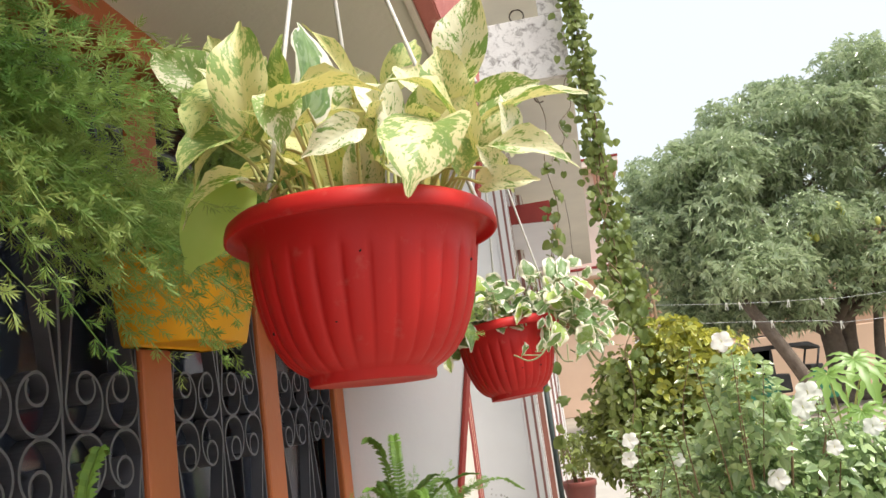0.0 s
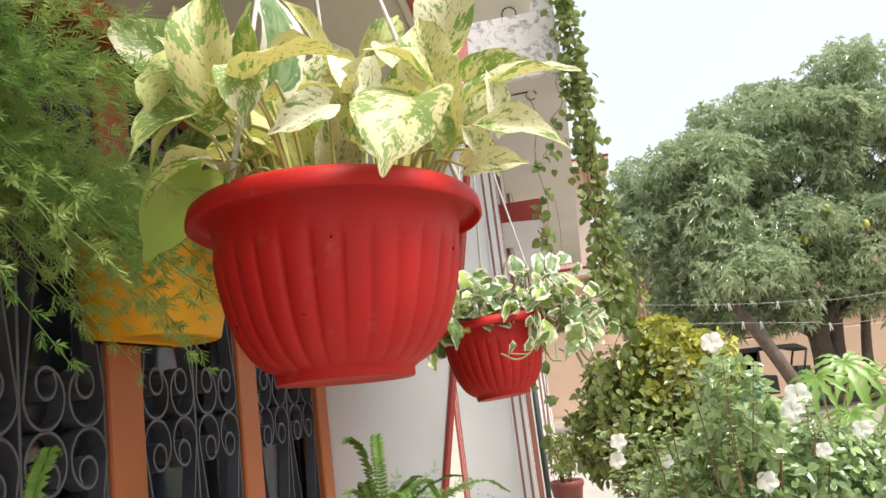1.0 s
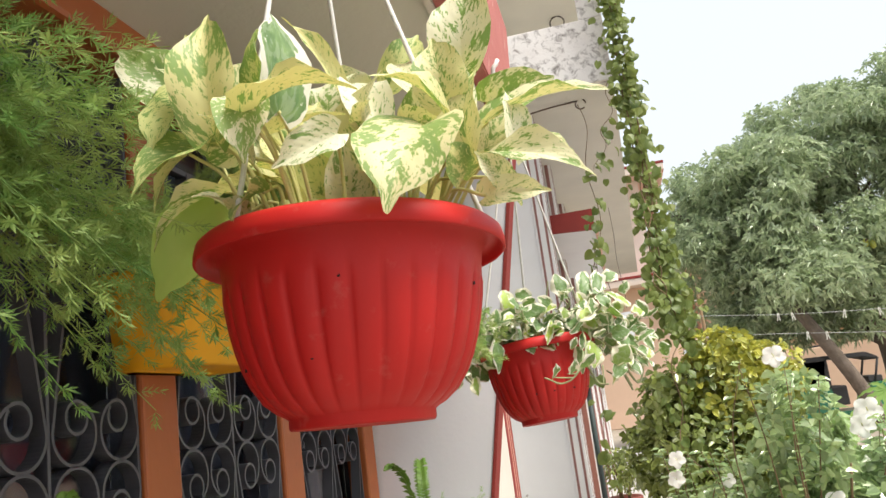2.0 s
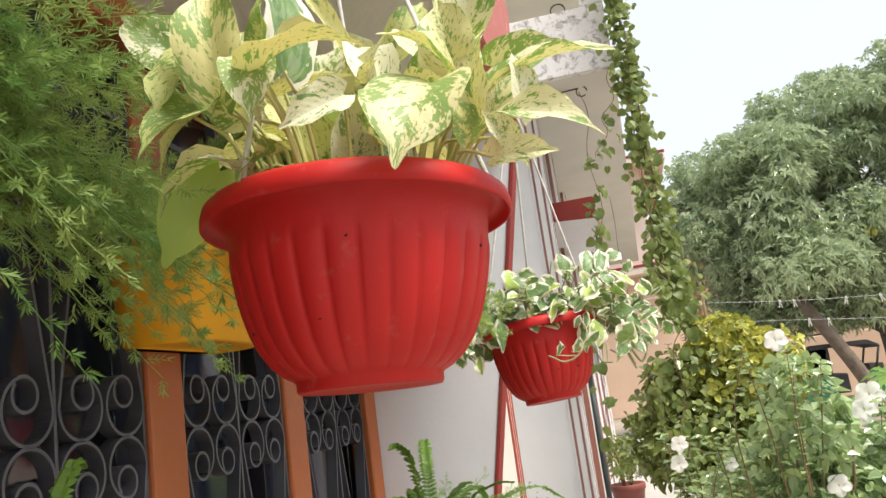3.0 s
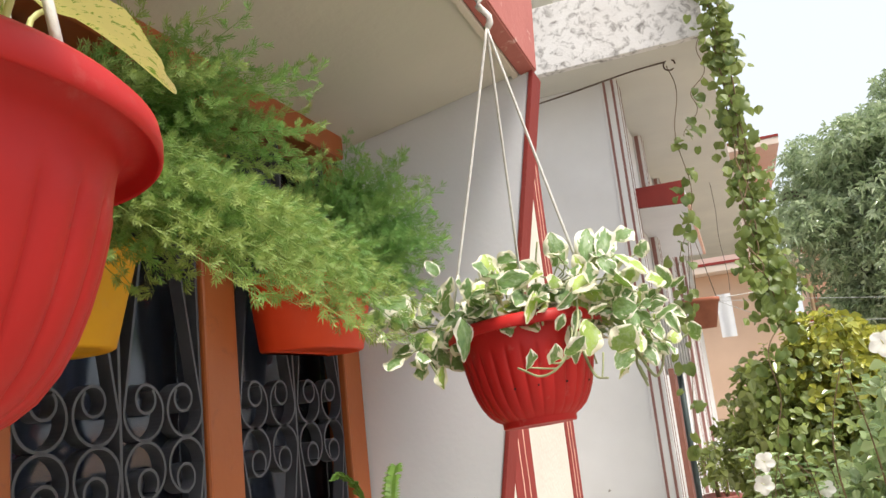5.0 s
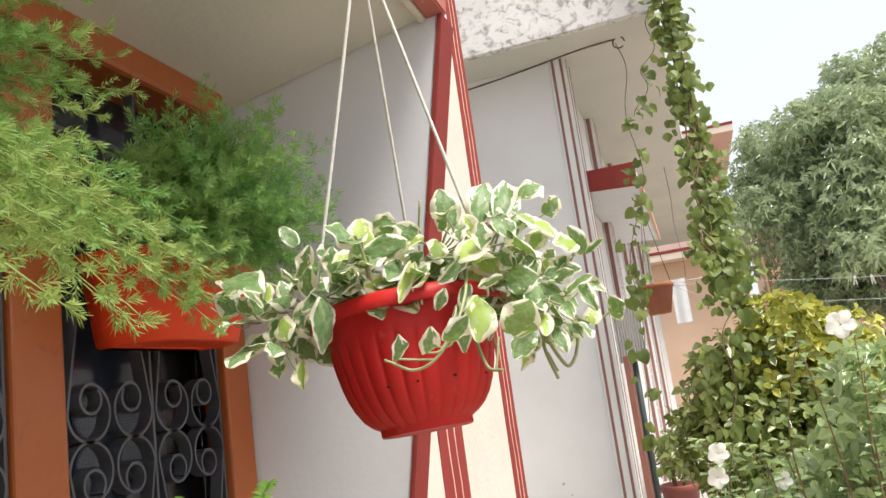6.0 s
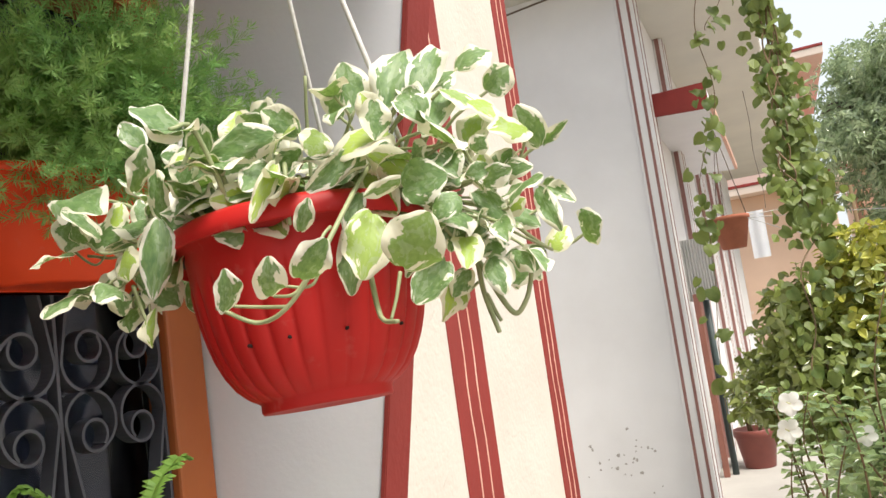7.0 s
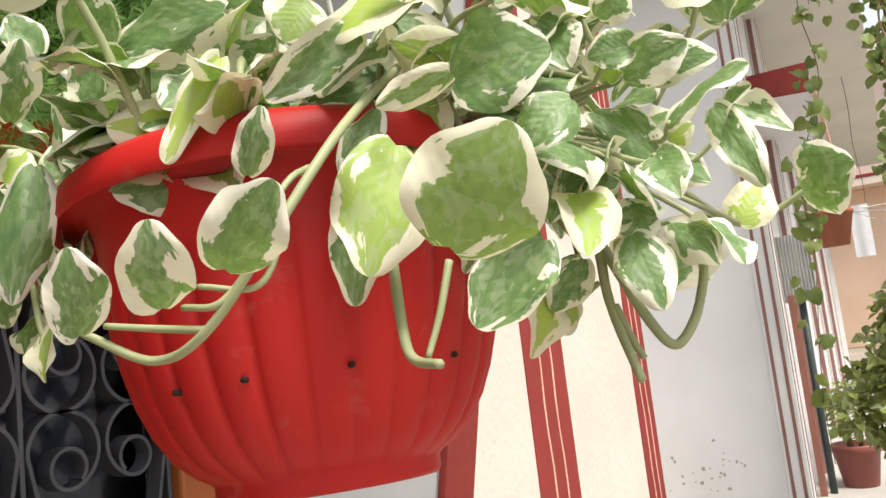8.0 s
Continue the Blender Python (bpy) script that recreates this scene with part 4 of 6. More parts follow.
def njoy_spray(n, seed):
    r = random.Random(seed)
    for i in range(n):
        a = r.uniform(-3.1, 3.1)
        d = Vector((math.cos(a), math.sin(a), 0))
        root = POT2 + d * r.uniform(0.02, 0.11) + Vector((0, 0, -0.012))
        reach, rise = r.uniform(0.02, 0.09), r.uniform(0.02, 0.10)
        mid = root + d * reach * 0.6 + Vector((0, 0, rise))
        end = root + d * reach + Vector((0, 0, rise - r.uniform(0.0, 0.10)))
        put_stem(njoy, [root, mid, end], 0.0026, M_STEM, 8)
        for k in range(3):
            s = r.uniform(0.35, 1.0)
            base = root.lerp(mid, min(1, s * 1.6)).lerp(end, max(0, s - 0.4))
            dd = (d + Vector((r.uniform(-1, 1), r.uniform(-1, 0.6), r.uniform(-0.8, 0.6)))).normalized()
            put_leaf(njoy, r.choice(NJOY), base, base + dd * r.uniform(0.035, 0.062), Vector((0.3, -0.7, 0.8)) + d * 0.3, r.uniform(0.85, 1.1), r.uniform(-40, 40))


njoy_spray(30, 11)


def njoy_tangle(centre, radii, count, seed, size):
    """A loose tangle of small leaves on short side shoots."""
    r = random.Random(seed)
    c = Vector(centre)
    for i in range(count):
        v = Vector((r.gauss(0, 1), r.gauss(0, 1), r.gauss(0, 1))).normalized() * r.random() ** 0.5
        base = c + Vector((v.x * radii[0], v.y * radii[1], v.z * radii[2]))
        d = (v * 0.8 + Vector((r.gauss(0, 0.5), r.gauss(-0.2, 0.5), r.gauss(-0.2, 0.6)))).normalized()
        put_leaf(njoy, r.choice(NJOY), base, base + d * size * r.uniform(0.6, 1.15), Vector((r.gauss(0.2, 0.5), -0.8, 0.7)), r.uniform(0.85, 1.15), r.uniform(-45, 45))
        if i % 2 == 0:
            put_stem(njoy, [base, base.lerp(c, 0.4) + Vector((0, 0, -0.006)), c.lerp(Vector(POT2), 0.35) + Vector((v.x * 0.03, v.y * 0.03, 0.02))], 0.0016, M_STEM, 8)


njoy_tangle((0.035, 2.03, 1.735), (0.085, 0.09, 0.085), 44, 51, 0.044)
njoy_tangle((-0.06, 2.00, 1.815), (0.10, 0.09, 0.055), 32, 52, 0.050)
njoy_tangle((-0.335, 1.97, 1.745), (0.085, 0.07, 0.06), 36, 53, 0.046)
njoy_tangle((-0.24, 1.99, 1.80), (0.09, 0.07, 0.045), 26, 54, 0.052)
put_leaf(njoy, NJOY[4], (-0.197, 2.000, 1.870), (-0.157, 1.990, 1.864), (0.543, -0.751, -0.026), 1.13, -14)
put_stem(njoy, [(-0.188, 2.017, 1.743), (-0.193, 2.008, 1.832), (-0.197, 2.000, 1.870)], 0.0022, M_STEM, 8, "petiole")
put_leaf(njoy, NJOY[3], (-0.440, 1.970, 1.828), (-0.357, 1.940, 1.792), (0.768, -0.591, 0.105), 0.68, -13)
put_stem(njoy, [(-0.295, 2.009, 1.743), (-0.368, 1.990, 1.810), (-0.440, 1.970, 1.828)], 0.0022, M_STEM, 8, "petiole")
put_leaf(njoy, NJOY[9], (0.034, 2.020, 1.839), (0.067, 2.015, 1.806), (0.211, -0.911, 1.197), 1.05, -14)
put_stem(njoy, [(-0.050, 2.029, 1.743), (-0.008, 2.025, 1.816), (0.034, 2.020, 1.839)], 0.0022, M_STEM, 8, "petiole")
put_leaf(njoy, NJOY[2], (0.018, 2.005, 1.847), (0.051, 2.015, 1.819), (0.240, -0.897, 1.178), 1.01, -11)
put_stem(njoy, [(-0.059, 2.020, 1.743), (-0.021, 2.012, 1.820), (0.018, 2.005, 1.847)], 0.0022, M_STEM, 8, "petiole")
put_leaf(njoy, NJOY[17], (0.099, 2.030, 1.779), (0.085, 2.020, 1.819), (0.136, -0.939, 0.035), 0.97, -13)
put_leaf(njoy, NJOY[6], (0.103, 2.030, 1.779), (0.131, 2.020, 1.793), (0.091, -0.951, 0.056), 0.41, -1)
put_leaf(njoy, NJOY[9], (0.085, 2.050, 1.743), (0.104, 2.040, 1.697), (0.132, -0.977, 0.182), 0.56, 5)
put_leaf(njoy, NJOY[8], (0.088, 2.060, 1.746), (0.119, 2.050, 1.723), (0.113, -0.975, 0.159), 0.62, -10)
put_leaf(njoy, NJOY[1], (0.118, 2.060, 1.695), (0.142, 2.040, 1.701), (0.066, -0.990, 0.223), 1.41, 13)
put_leaf(njoy, NJOY[10], (0.046, 2.010, 1.678), (0.057, 1.990, 1.648), (0.231, -0.971, 0.283), 0.85, -4)
put_leaf(njoy, NJOY[11], (0.062, 2.020, 1.685), (0.084, 2.000, 1.661), (0.185, -0.979, 0.264), 0.56, -10)
put_leaf(njoy, NJOY[12], (0.062, 2.020, 1.755), (0.077, 2.010, 1.777), (0.184, -0.948, 0.089), 1.51, -2)
put_stem(njoy, [(-0.050, 2.031, 1.743), (0.006, 2.025, 1.774), (0.062, 2.020, 1.755)], 0.0022, M_STEM, 8, "petiole")
put_leaf(njoy, NJOY[14], (0.044, 2.010, 1.757), (0.052, 2.000, 1.778), (0.227, -0.937, 0.084), 1.27, 13)
put_stem(njoy, [(-0.051, 2.024, 1.743), (-0.003, 2.017, 1.775), (0.044, 2.010, 1.757)], 0.0022, M_STEM, 8, "petiole")
put_leaf(njoy, NJOY[16], (0.036, 2.010, 1.744), (0.071, 2.005, 1.704), (0.220, -0.958, 0.165), 0.48, -2)
put_leaf(njoy, NJOY[17], (-0.082, 2.015, 1.854), (-0.097, 2.030, 1.914), (0.413, -0.813, 1.139), 0.95, -11)
put_stem(njoy, [(-0.119, 2.026, 1.743), (-0.101, 2.020, 1.824), (-0.082, 2.015, 1.854)], 0.0022, M_STEM, 8, "petiole")
put_leaf(njoy, NJOY[16], (-0.036, 1.995, 1.843), (-0.030, 2.040, 1.910), (0.337, -0.843, -0.069), 0.64, -6)
put_stem(njoy, [(-0.091, 2.014, 1.743), (-0.064, 2.004, 1.818), (-0.036, 1.995, 1.843)], 0.0022, M_STEM, 8, "petiole")
put_leaf(njoy, NJOY[13], (-0.010, 2.005, 1.847), (0.002, 2.050, 1.907), (0.288, -0.861, -0.070), 0.68, 6)
put_stem(njoy, [(-0.076, 2.020, 1.743), (-0.043, 2.012, 1.820), (-0.010, 2.005, 1.847)], 0.0022, M_STEM, 8, "petiole")
put_leaf(njoy, NJOY[7], (-0.038, 1.975, 1.821), (-0.048, 1.970, 1.854), (0.387, -0.838, -0.035), 1.00, -5)
put_stem(njoy, [(-0.093, 2.002, 1.743), (-0.065, 1.988, 1.807), (-0.038, 1.975, 1.821)], 0.0022, M_STEM, 8, "petiole")
put_leaf(njoy, NJOY[13], (0.001, 1.985, 1.806), (0.009, 2.035, 1.856), (1.090, -0.885, -0.014), 0.61, -6)
put_stem(njoy, [(-0.069, 2.008, 1.743), (-0.034, 1.996, 1.800), (0.001, 1.985, 1.806)], 0.0022, M_STEM, 8, "petiole")
put_leaf(njoy, NJOY[0], (0.031, 2.020, 1.796), (0.044, 2.045, 1.828), (0.229, -0.917, 1.224), 1.02, 11)
put_stem(njoy, [(-0.051, 2.029, 1.743), (-0.010, 2.024, 1.794), (0.031, 2.020, 1.796)], 0.0022, M_STEM, 8, "petiole")
put_leaf(njoy, NJOY[13], (0.016, 2.000, 1.700), (0.038, 2.015, 1.727), (0.270, -0.949, 0.187), 0.79, 4)
put_stem(njoy, [(-0.060, 2.017, 1.743), (-0.022, 2.008, 1.746), (0.016, 2.000, 1.700)], 0.0022, M_STEM, 8, "petiole")
put_leaf(njoy, NJOY[10], (0.023, 2.000, 1.673), (0.006, 1.995, 1.650), (0.301, -0.952, 0.287), 0.84, -14)
put_leaf(njoy, NJOY[12], (0.012, 1.975, 1.748), (0.025, 2.025, 1.767), (0.284, -0.927, 1.304), 0.55, 5)
put_stem(njoy, [(-0.063, 2.002, 1.743), (-0.025, 1.988, 1.770), (0.012, 1.975, 1.748)], 0.0022, M_STEM, 8, "petiole")
put_leaf(njoy, NJOY[10], (-0.443, 1.990, 1.811), (-0.445, 1.970, 1.769), (0.782, -0.589, 0.145), 1.15, 0)
put_leaf(njoy, NJOY[11], (0.018, 2.060, 1.884), (0.049, 2.080, 1.900), (0.212, -0.882, 1.129), 1.36, 7)
put_stem(njoy, [(-0.059, 2.053, 1.743), (-0.021, 2.056, 1.838), (0.018, 2.060, 1.884)], 0.0022, M_STEM, 8, "petiole")
put_stem(njoy, [(-0.138, 2.005, 1.743), (-0.125, 1.992, 1.841), (-0.113, 1.980, 1.890)], 0.0022, M_STEM, 8, "petiole")
put_leaf(njoy, NJOY[8], (0.050, 2.050, 1.849), (0.072, 2.060, 1.872), (0.976, -0.904, -0.040), 1.39, 9)
put_stem(njoy, [(-0.050, 2.047, 1.743), (0.000, 2.048, 1.821), (0.050, 2.050, 1.849)], 0.0022, M_STEM, 8, "petiole")
put_leaf(njoy, NJOY[15], (0.034, 2.020, 1.687), (0.021, 2.010, 1.707), (0.266, -0.955, 0.221), 1.10, -14)
put_leaf(njoy, NJOY[1], (0.056, 2.030, 1.722), (0.077, 2.030, 1.733), (0.187, -0.965, 0.165), 1.00, 7)
# large leaves over the front of the pot
put_leaf(njoy, NJOY[13], (-0.125, 1.838, 1.660), (-0.112, 1.825, 1.691), (0.85, -0.58, 0.11), 0.93, 10)
put_leaf(njoy, NJOY[7], (-0.084, 1.842, 1.665), (-0.070, 1.826, 1.694), (0.80, -0.65, 0.08), 0.96, -8)
put_leaf(njoy, NJOY[10], (-0.060, 1.850, 1.676), (-0.027, 1.842, 1.701), (0.71, -0.73, 0.05), 0.78, 12)
put_leaf(njoy, NJOY[14], (-0.077, 1.885, 1.719), (-0.062, 1.880, 1.744), (0.68, -0.72, -0.06), 0.78, -10)
put_leaf(njoy, NJOY[2], (-0.115, 1.915, 1.789), (-0.130, 1.890, 1.736), (0.73, -0.67, -0.09), 0.43, 18)
put_leaf(njoy, NJOY[4], (-0.048, 1.930, 1.787), (-0.077, 1.900, 1.755), (0.61, -0.75, -0.14), 0.53, -14)
put_leaf(njoy, NJOY_HEART[0], (-0.067, 1.955, 1.726), (-0.065, 1.935, 1.662), (0.61, -0.82, 0.07), 0.57, 5)
put_leaf(njoy, NJOY_HEART[3], (-0.031, 1.930, 1.729), (-0.036, 1.905, 1.671), (0.58, -0.83, 0.04), 0.77, -6)
put_leaf(njoy, NJOY_HEART[5], (0.013, 1.885, 1.674), (0.045, 1.878, 1.711), (0.47, -0.89, 0.02), 1.14, 4)
put_leaf(njoy, NJOY_HEART[6], (0.029, 1.935, 1.677), (0.005, 1.915, 1.645), (0.45, -0.91, 0.15), 0.90, 8)
put_leaf(njoy, NJOY_HEART[8], (0.016, 1.900, 1.739), (0.053, 1.905, 1.742), (0.41, -0.87, -0.12), 1.38, -6)
put_leaf(njoy, NJOY_HEART[11], (0.050, 1.930, 1.729), (0.032, 1.915, 1.710), (0.37, -0.91, -0.04), 0.90, 10)
put_leaf(njoy, NJOY_HEART[16], (0.074, 1.945, 1.749), (0.056, 1.940, 1.747), (0.28, -0.92, -0.11), 1.05, 0)
put_leaf(njoy, NJOY[12], (0.067, 1.950, 1.740), (0.093, 1.950, 1.746), (0.23, -0.93, -0.09), 1.02, 8)
put_leaf(njoy, NJOY[15], (0.003, 1.925, 1.752), (-0.027, 1.910, 1.741), (0.51, -0.83, -0.10), 0.51, -20)
put_leaf(njoy, NJOY[17], (-0.049, 1.945, 1.753), (-0.058, 1.925, 1.715), (0.59, -0.80, -0.04), 0.59, 10)
put_leaf(njoy, NJOY[9], (0.050, 1.990, 1.679), (0.063, 1.975, 1.644), (0.29, -0.97, 0.16), 0.82, -8)
put_leaf(njoy, NJOY[1], (-0.246, 1.905, 1.762), (-0.248, 1.890, 1.686), (0.87, -0.54, 0.04), 0.48, 6)
put_leaf(njoy, NJOY[5], (-0.288, 1.920, 1.801), (-0.260, 1.910, 1.841), (0.84, -0.51, -0.12), 0.60, 10)
put_leaf(njoy, NJOY[14], (-0.246, 1.945, 1.802), (-0.240, 1.940, 1.839), (0.79, -0.58, -0.13), 1.02, -10)
put_leaf(njoy, NJOY[11], (-0.125, 1.930, 1.821), (-0.190, 1.915, 1.816), (0.72, -0.63, -0.18), 0.62, 10)
put_leaf(njoy, NJOY[16], (-0.241, 1.960, 1.821), (-0.172, 1.955, 1.807), (0.75, -0.63, -0.13), 0.71, 0)
put_leaf(njoy, NJOY[6], (-0.135, 1.950, 1.793), (-0.109, 1.950, 1.809), (0.65, -0.71, -0.15), 1.07, 5)
put_leaf(njoy, NJOY[12], (-0.080, 1.940, 1.816), (-0.088, 1.930, 1.794), (0.61, -0.72, -0.19), 1.63, 0)
put_leaf(njoy, NJOY[10], (0.060, 2.000, 1.687), (0.040, 1.990, 1.685), (0.30, -0.96, 0.09), 1.07, 0)
put_leaf(njoy, NJOY[4], (0.030, 1.960, 1.776), (0.045, 1.950, 1.748), (0.34, -0.89, -0.13), 1.00, 0)
put_leaf(njoy, NJOY[7], (0.056, 1.965, 1.772), (0.070, 1.965, 1.781), (0.27, -0.90, -0.16), 1.50, 5)
put_leaf(njoy, NJOY[2], (-0.301, 1.950, 1.855), (-0.319, 1.940, 1.883), (0.82, -0.51, -0.17), 1.07, 0)
put_leaf(njoy, NJOY[3], (-0.176, 1.955, 1.839), (-0.147, 1.950, 1.851), (0.68, -0.65, -0.21), 1.16, 0)
put_stem(njoy, [(-0.065, 2.050, 1.829), (-0.053, 1.960, 1.771), (-0.045, 1.905, 1.732), (-0.055, 1.870, 1.688), (-0.081, 1.860, 1.656), (-0.110, 1.860, 1.647), (-0.133, 1.850, 1.659), (-0.143, 1.850, 1.664)], 0.0024, M_STEM, 48)
put_stem(njoy, [(-0.081, 1.860, 1.656), (-0.104, 1.860, 1.659), (-0.126, 1.850, 1.663)], 0.0018, M_STEM, 18)
put_stem(njoy, [(-0.065, 1.870, 1.678), (-0.074, 1.860, 1.665), (-0.093, 1.860, 1.666)], 0.0018, M_STEM, 18)
put_stem(njoy, [(-0.055, 1.880, 1.695), (-0.062, 1.870, 1.671), (-0.084, 1.860, 1.673)], 0.0016, M_STEM, 18)
put_stem(njoy, [(-0.057, 1.900, 1.720), (-0.053, 1.880, 1.710), (-0.057, 1.860, 1.685)], 0.0016, M_STEM, 18)
put_stem(njoy, [(-0.052, 1.950, 1.682), (-0.038, 1.930, 1.649), (-0.028, 1.920, 1.636), (-0.010, 1.910, 1.633)], 0.0027, M_STEM, 24)
put_stem(njoy, [(-0.017, 1.940, 1.676), (-0.019, 1.930, 1.653), (-0.021, 1.920, 1.636)], 0.0019, M_STEM, 18)
put_stem(njoy, [(-0.013, 2.060, 1.761), (0.009, 2.030, 1.711), (0.024, 2.020, 1.685), (0.027, 2.020, 1.650), (0.040, 2.010, 1.613)], 0.0031, M_STEM, 30)
put_stem(njoy, [(0.003, 2.030, 1.709), (0.026, 2.020, 1.681), (0.043, 2.020, 1.644), (0.055, 2.020, 1.628), (0.065, 2.025, 1.639), (0.071, 2.030, 1.659), (0.072, 2.035, 1.678)], 0.0029, M_STEM, 42)
put_stem(njoy, [(0.029, 2.020, 1.650), (0.036, 2.020, 1.631), (0.040, 2.020, 1.623)], 0.0023, M_STEM, 18)
put_stem(njoy, [(0.031, 2.060, 1.739), (0.057, 2.060, 1.711), (0.083, 2.070, 1.686), (0.101, 2.080, 1.689), (0.120, 2.080, 1.698)], 0.0022, M_STEM, 30)
put_stem(njoy, [(0.054, 2.070, 1.719), (0.069, 2.080, 1.726), (0.083, 2.080, 1.736)], 0.0018, M_STEM, 18)
put_stem(njoy, [(0.054, 2.060, 1.755), (0.074, 2.060, 1.779), (0.097, 2.060, 1.789)], 0.0023, M_STEM, 18)
put_stem(njoy, [(-0.012, 2.030, 1.664), (0.006, 2.020, 1.653), (0.023, 2.020, 1.662)], 0.0019, M_STEM, 18)
put_stem(njoy, [(-0.445, 2.000, 1.766), (-0.396, 2.000, 1.758), (-0.364, 2.010, 1.788)], 0.0018, M_STEM, 18)
put_stem(njoy, [(-0.488, 2.000, 1.795), (-0.426, 1.990, 1.752), (-0.408, 2.000, 1.775)], 0.0016, M_STEM, 18)
put_stem(njoy, [(-0.351, 1.970, 1.716), (-0.330, 1.960, 1.682), (-0.321, 1.960, 1.667)], 0.0024, M_STEM, 18)
put_stem(njoy, [(-0.340, 1.980, 1.724), (-0.331, 1.970, 1.695), (-0.321, 1.960, 1.667)], 0.0018, M_STEM, 18)


# ---------------------------------------------------------------- planters on the grille, with asparagus ferns
def trough(at, length, depth, height, material, label):
    """A D-shaped planter: flat back, bowed front, flared towards a rolled rim."""
    t = thing("window_planter", at, label, "planter", "planters on the window grille")
    h = height
    rings = []
    verts, faces = [], []
    n = 22

    def ring(k, z, grow=0.0):
        start = len(verts)
        a, b = length / 2 * k + grow, depth * k + grow
        for i in range(n + 1):
            w = -math.pi / 2 + math.pi * i / n
            c, s = math.cos(w), math.sin(w)
            verts.append((b * abs(c) ** 0.62, a * math.copysign(abs(s) ** 0.62, s), z))
        rings.append(start)
    ring(0.76, 0.004, -0.006)
    for k, z, g in ((0.80, 0.0, -0.004), (0.82, 0.004, 0), (0.90, h * 0.45, 0), (0.985, h * 0.90, 0), (1.0, h * 0.905, 0.008), (1.0, h * 0.93, 0.012), (1.0, h * 0.985, 0.012), (1.0, h, 0.008), (1.0, h, 0.0), (0.97, h * 0.9, -0.002), (0.85, h * 0.1, -0.004)):
        ring(k, z, g)
    m = n + 1
    faces.append(tuple(reversed(range(m))))
    for r1, r2 in zip(rings, rings[1:]):
        for i in range(m):
            j = (i + 1) % m
            faces.append((r1 + i, r1 + j, r2 + j, r2 + i))
    faces.append(tuple(rings[-1] + i for i in range(m)))
    ob = part("trough", Geo().add(verts, faces), material, t)
    for y in (-length * 0.26, length * 0.26):
        g = Geo()
        line = [Vector((0.006, y, h * 0.9)), Vector((0.006, y, h + 0.07))] + [Vector((0.006, y - 0.042 + 0.042 * math.cos(w), h + 0.085 + 0.042 * math.sin(w))) for w in [i * 0.24 for i in range(12)]]
        hv, hf = [], []
        for i, q in enumerate(line):
            d = (line[min(i + 1, len(line) - 1)] - line[max(i - 1, 0)]).normalized()
            nn = Vector((0, -d.z, d.y)) * 0.0035
            for dx, sg in ((-0.014, -1), (0.014, -1), (0.014, 1), (-0.014, 1)):
                hv.append(q + Vector((dx, 0, 0)) + nn * sg)
        for i in range(len(line) - 1):
            for k in range(4):
                hf.append((i * 4 + k, i * 4 + (k + 1) % 4, i * 4 + 4 + (k + 1) % 4, i * 4 + 4 + k))
        hf += [(3, 2, 1, 0), tuple(len(hv) - 4 + k for k in range(4))]
        part("hook", g.add(hv, hf), material, t, "", False)
    part("soil", bevelled_box(0.006, depth * 0.80, -length * 0.36, length * 0.36, h * 0.78, h * 0.84, 0.004), M_SOIL, t, "dark potting soil")
    return t


def needle_frond(geo, rnd, line, side_len, needle, width=0.0009, gap=0.013, whorl=5):
    """An asparagus frond: a stem with short sprigs set round it, each ringed with whorls of needles up to its tip."""
    tube(geo, line, 0.0016, 0.0005, 4, False)
    n = len(line)
    verts, faces = [], []
    length = sum((line[i + 1] - line[i]).length for i in range(n - 1))
    count = max(6, int(length / gap))
    turn = rnd.uniform(0, 6.28)
    for q in range(count):
        s = 0.16 + 0.84 * (q + rnd.random()) / count
        f = min(s, 0.999) * (n - 1)
        k = int(f)
        p = line[k].lerp(line[k + 1], f - k)
        d = (line[k + 1] - line[k]).normalized()
        a = d.cross(Vector((0.2, 0.1, 1.0))).normalized()
        b = d.cross(a)
        turn += 2.4 + rnd.gauss(0, 0.3)
        w = a * math.cos(turn) + b * math.sin(turn) * 0.62
        sl = side_len * (1.08 - 0.62 * s ** 3) * rnd.uniform(0.55, 1.15)
        ax = (w * 0.9 + d * rnd.uniform(0.5, 0.95) + Vector((0, 0, 0.12))).normalized()
        bend = Vector((rnd.gauss(0, 0.1), rnd.gauss(0, 0.1), rnd.gauss(0.05, 0.12))) * sl
        e1 = ax.cross(Vector((0.3, 0.2, 0.9))).normalized()
        e2 = ax.cross(e1)
        rings = max(4, int(sl / 0.0052))
        for r in range(rings):
            t = (r + 0.7) / rings
            c = p + ax * sl * t + bend * t * t
            ph = rnd.random() * 6.28
            close = 0.62 + 0.5 * t
            for m in range(whorl):
                v = e1 * math.cos(ph + m * 6.283 / whorl) + e2 * math.sin(ph + m * 6.283 / whorl)
                e = c + (v * 0.85 + ax * close) * needle * rnd.uniform(0.65, 1.1) * (1.05 - 0.35 * t)
                cr = v.cross(ax) * width
                k0 = len(verts)
                mid = c.lerp(e, 0.5)
                verts += [c, mid + cr, e, mid - cr]
                faces.append((k0, k0 + 1, k0 + 2, k0 + 3))
    geo.add(verts, faces)


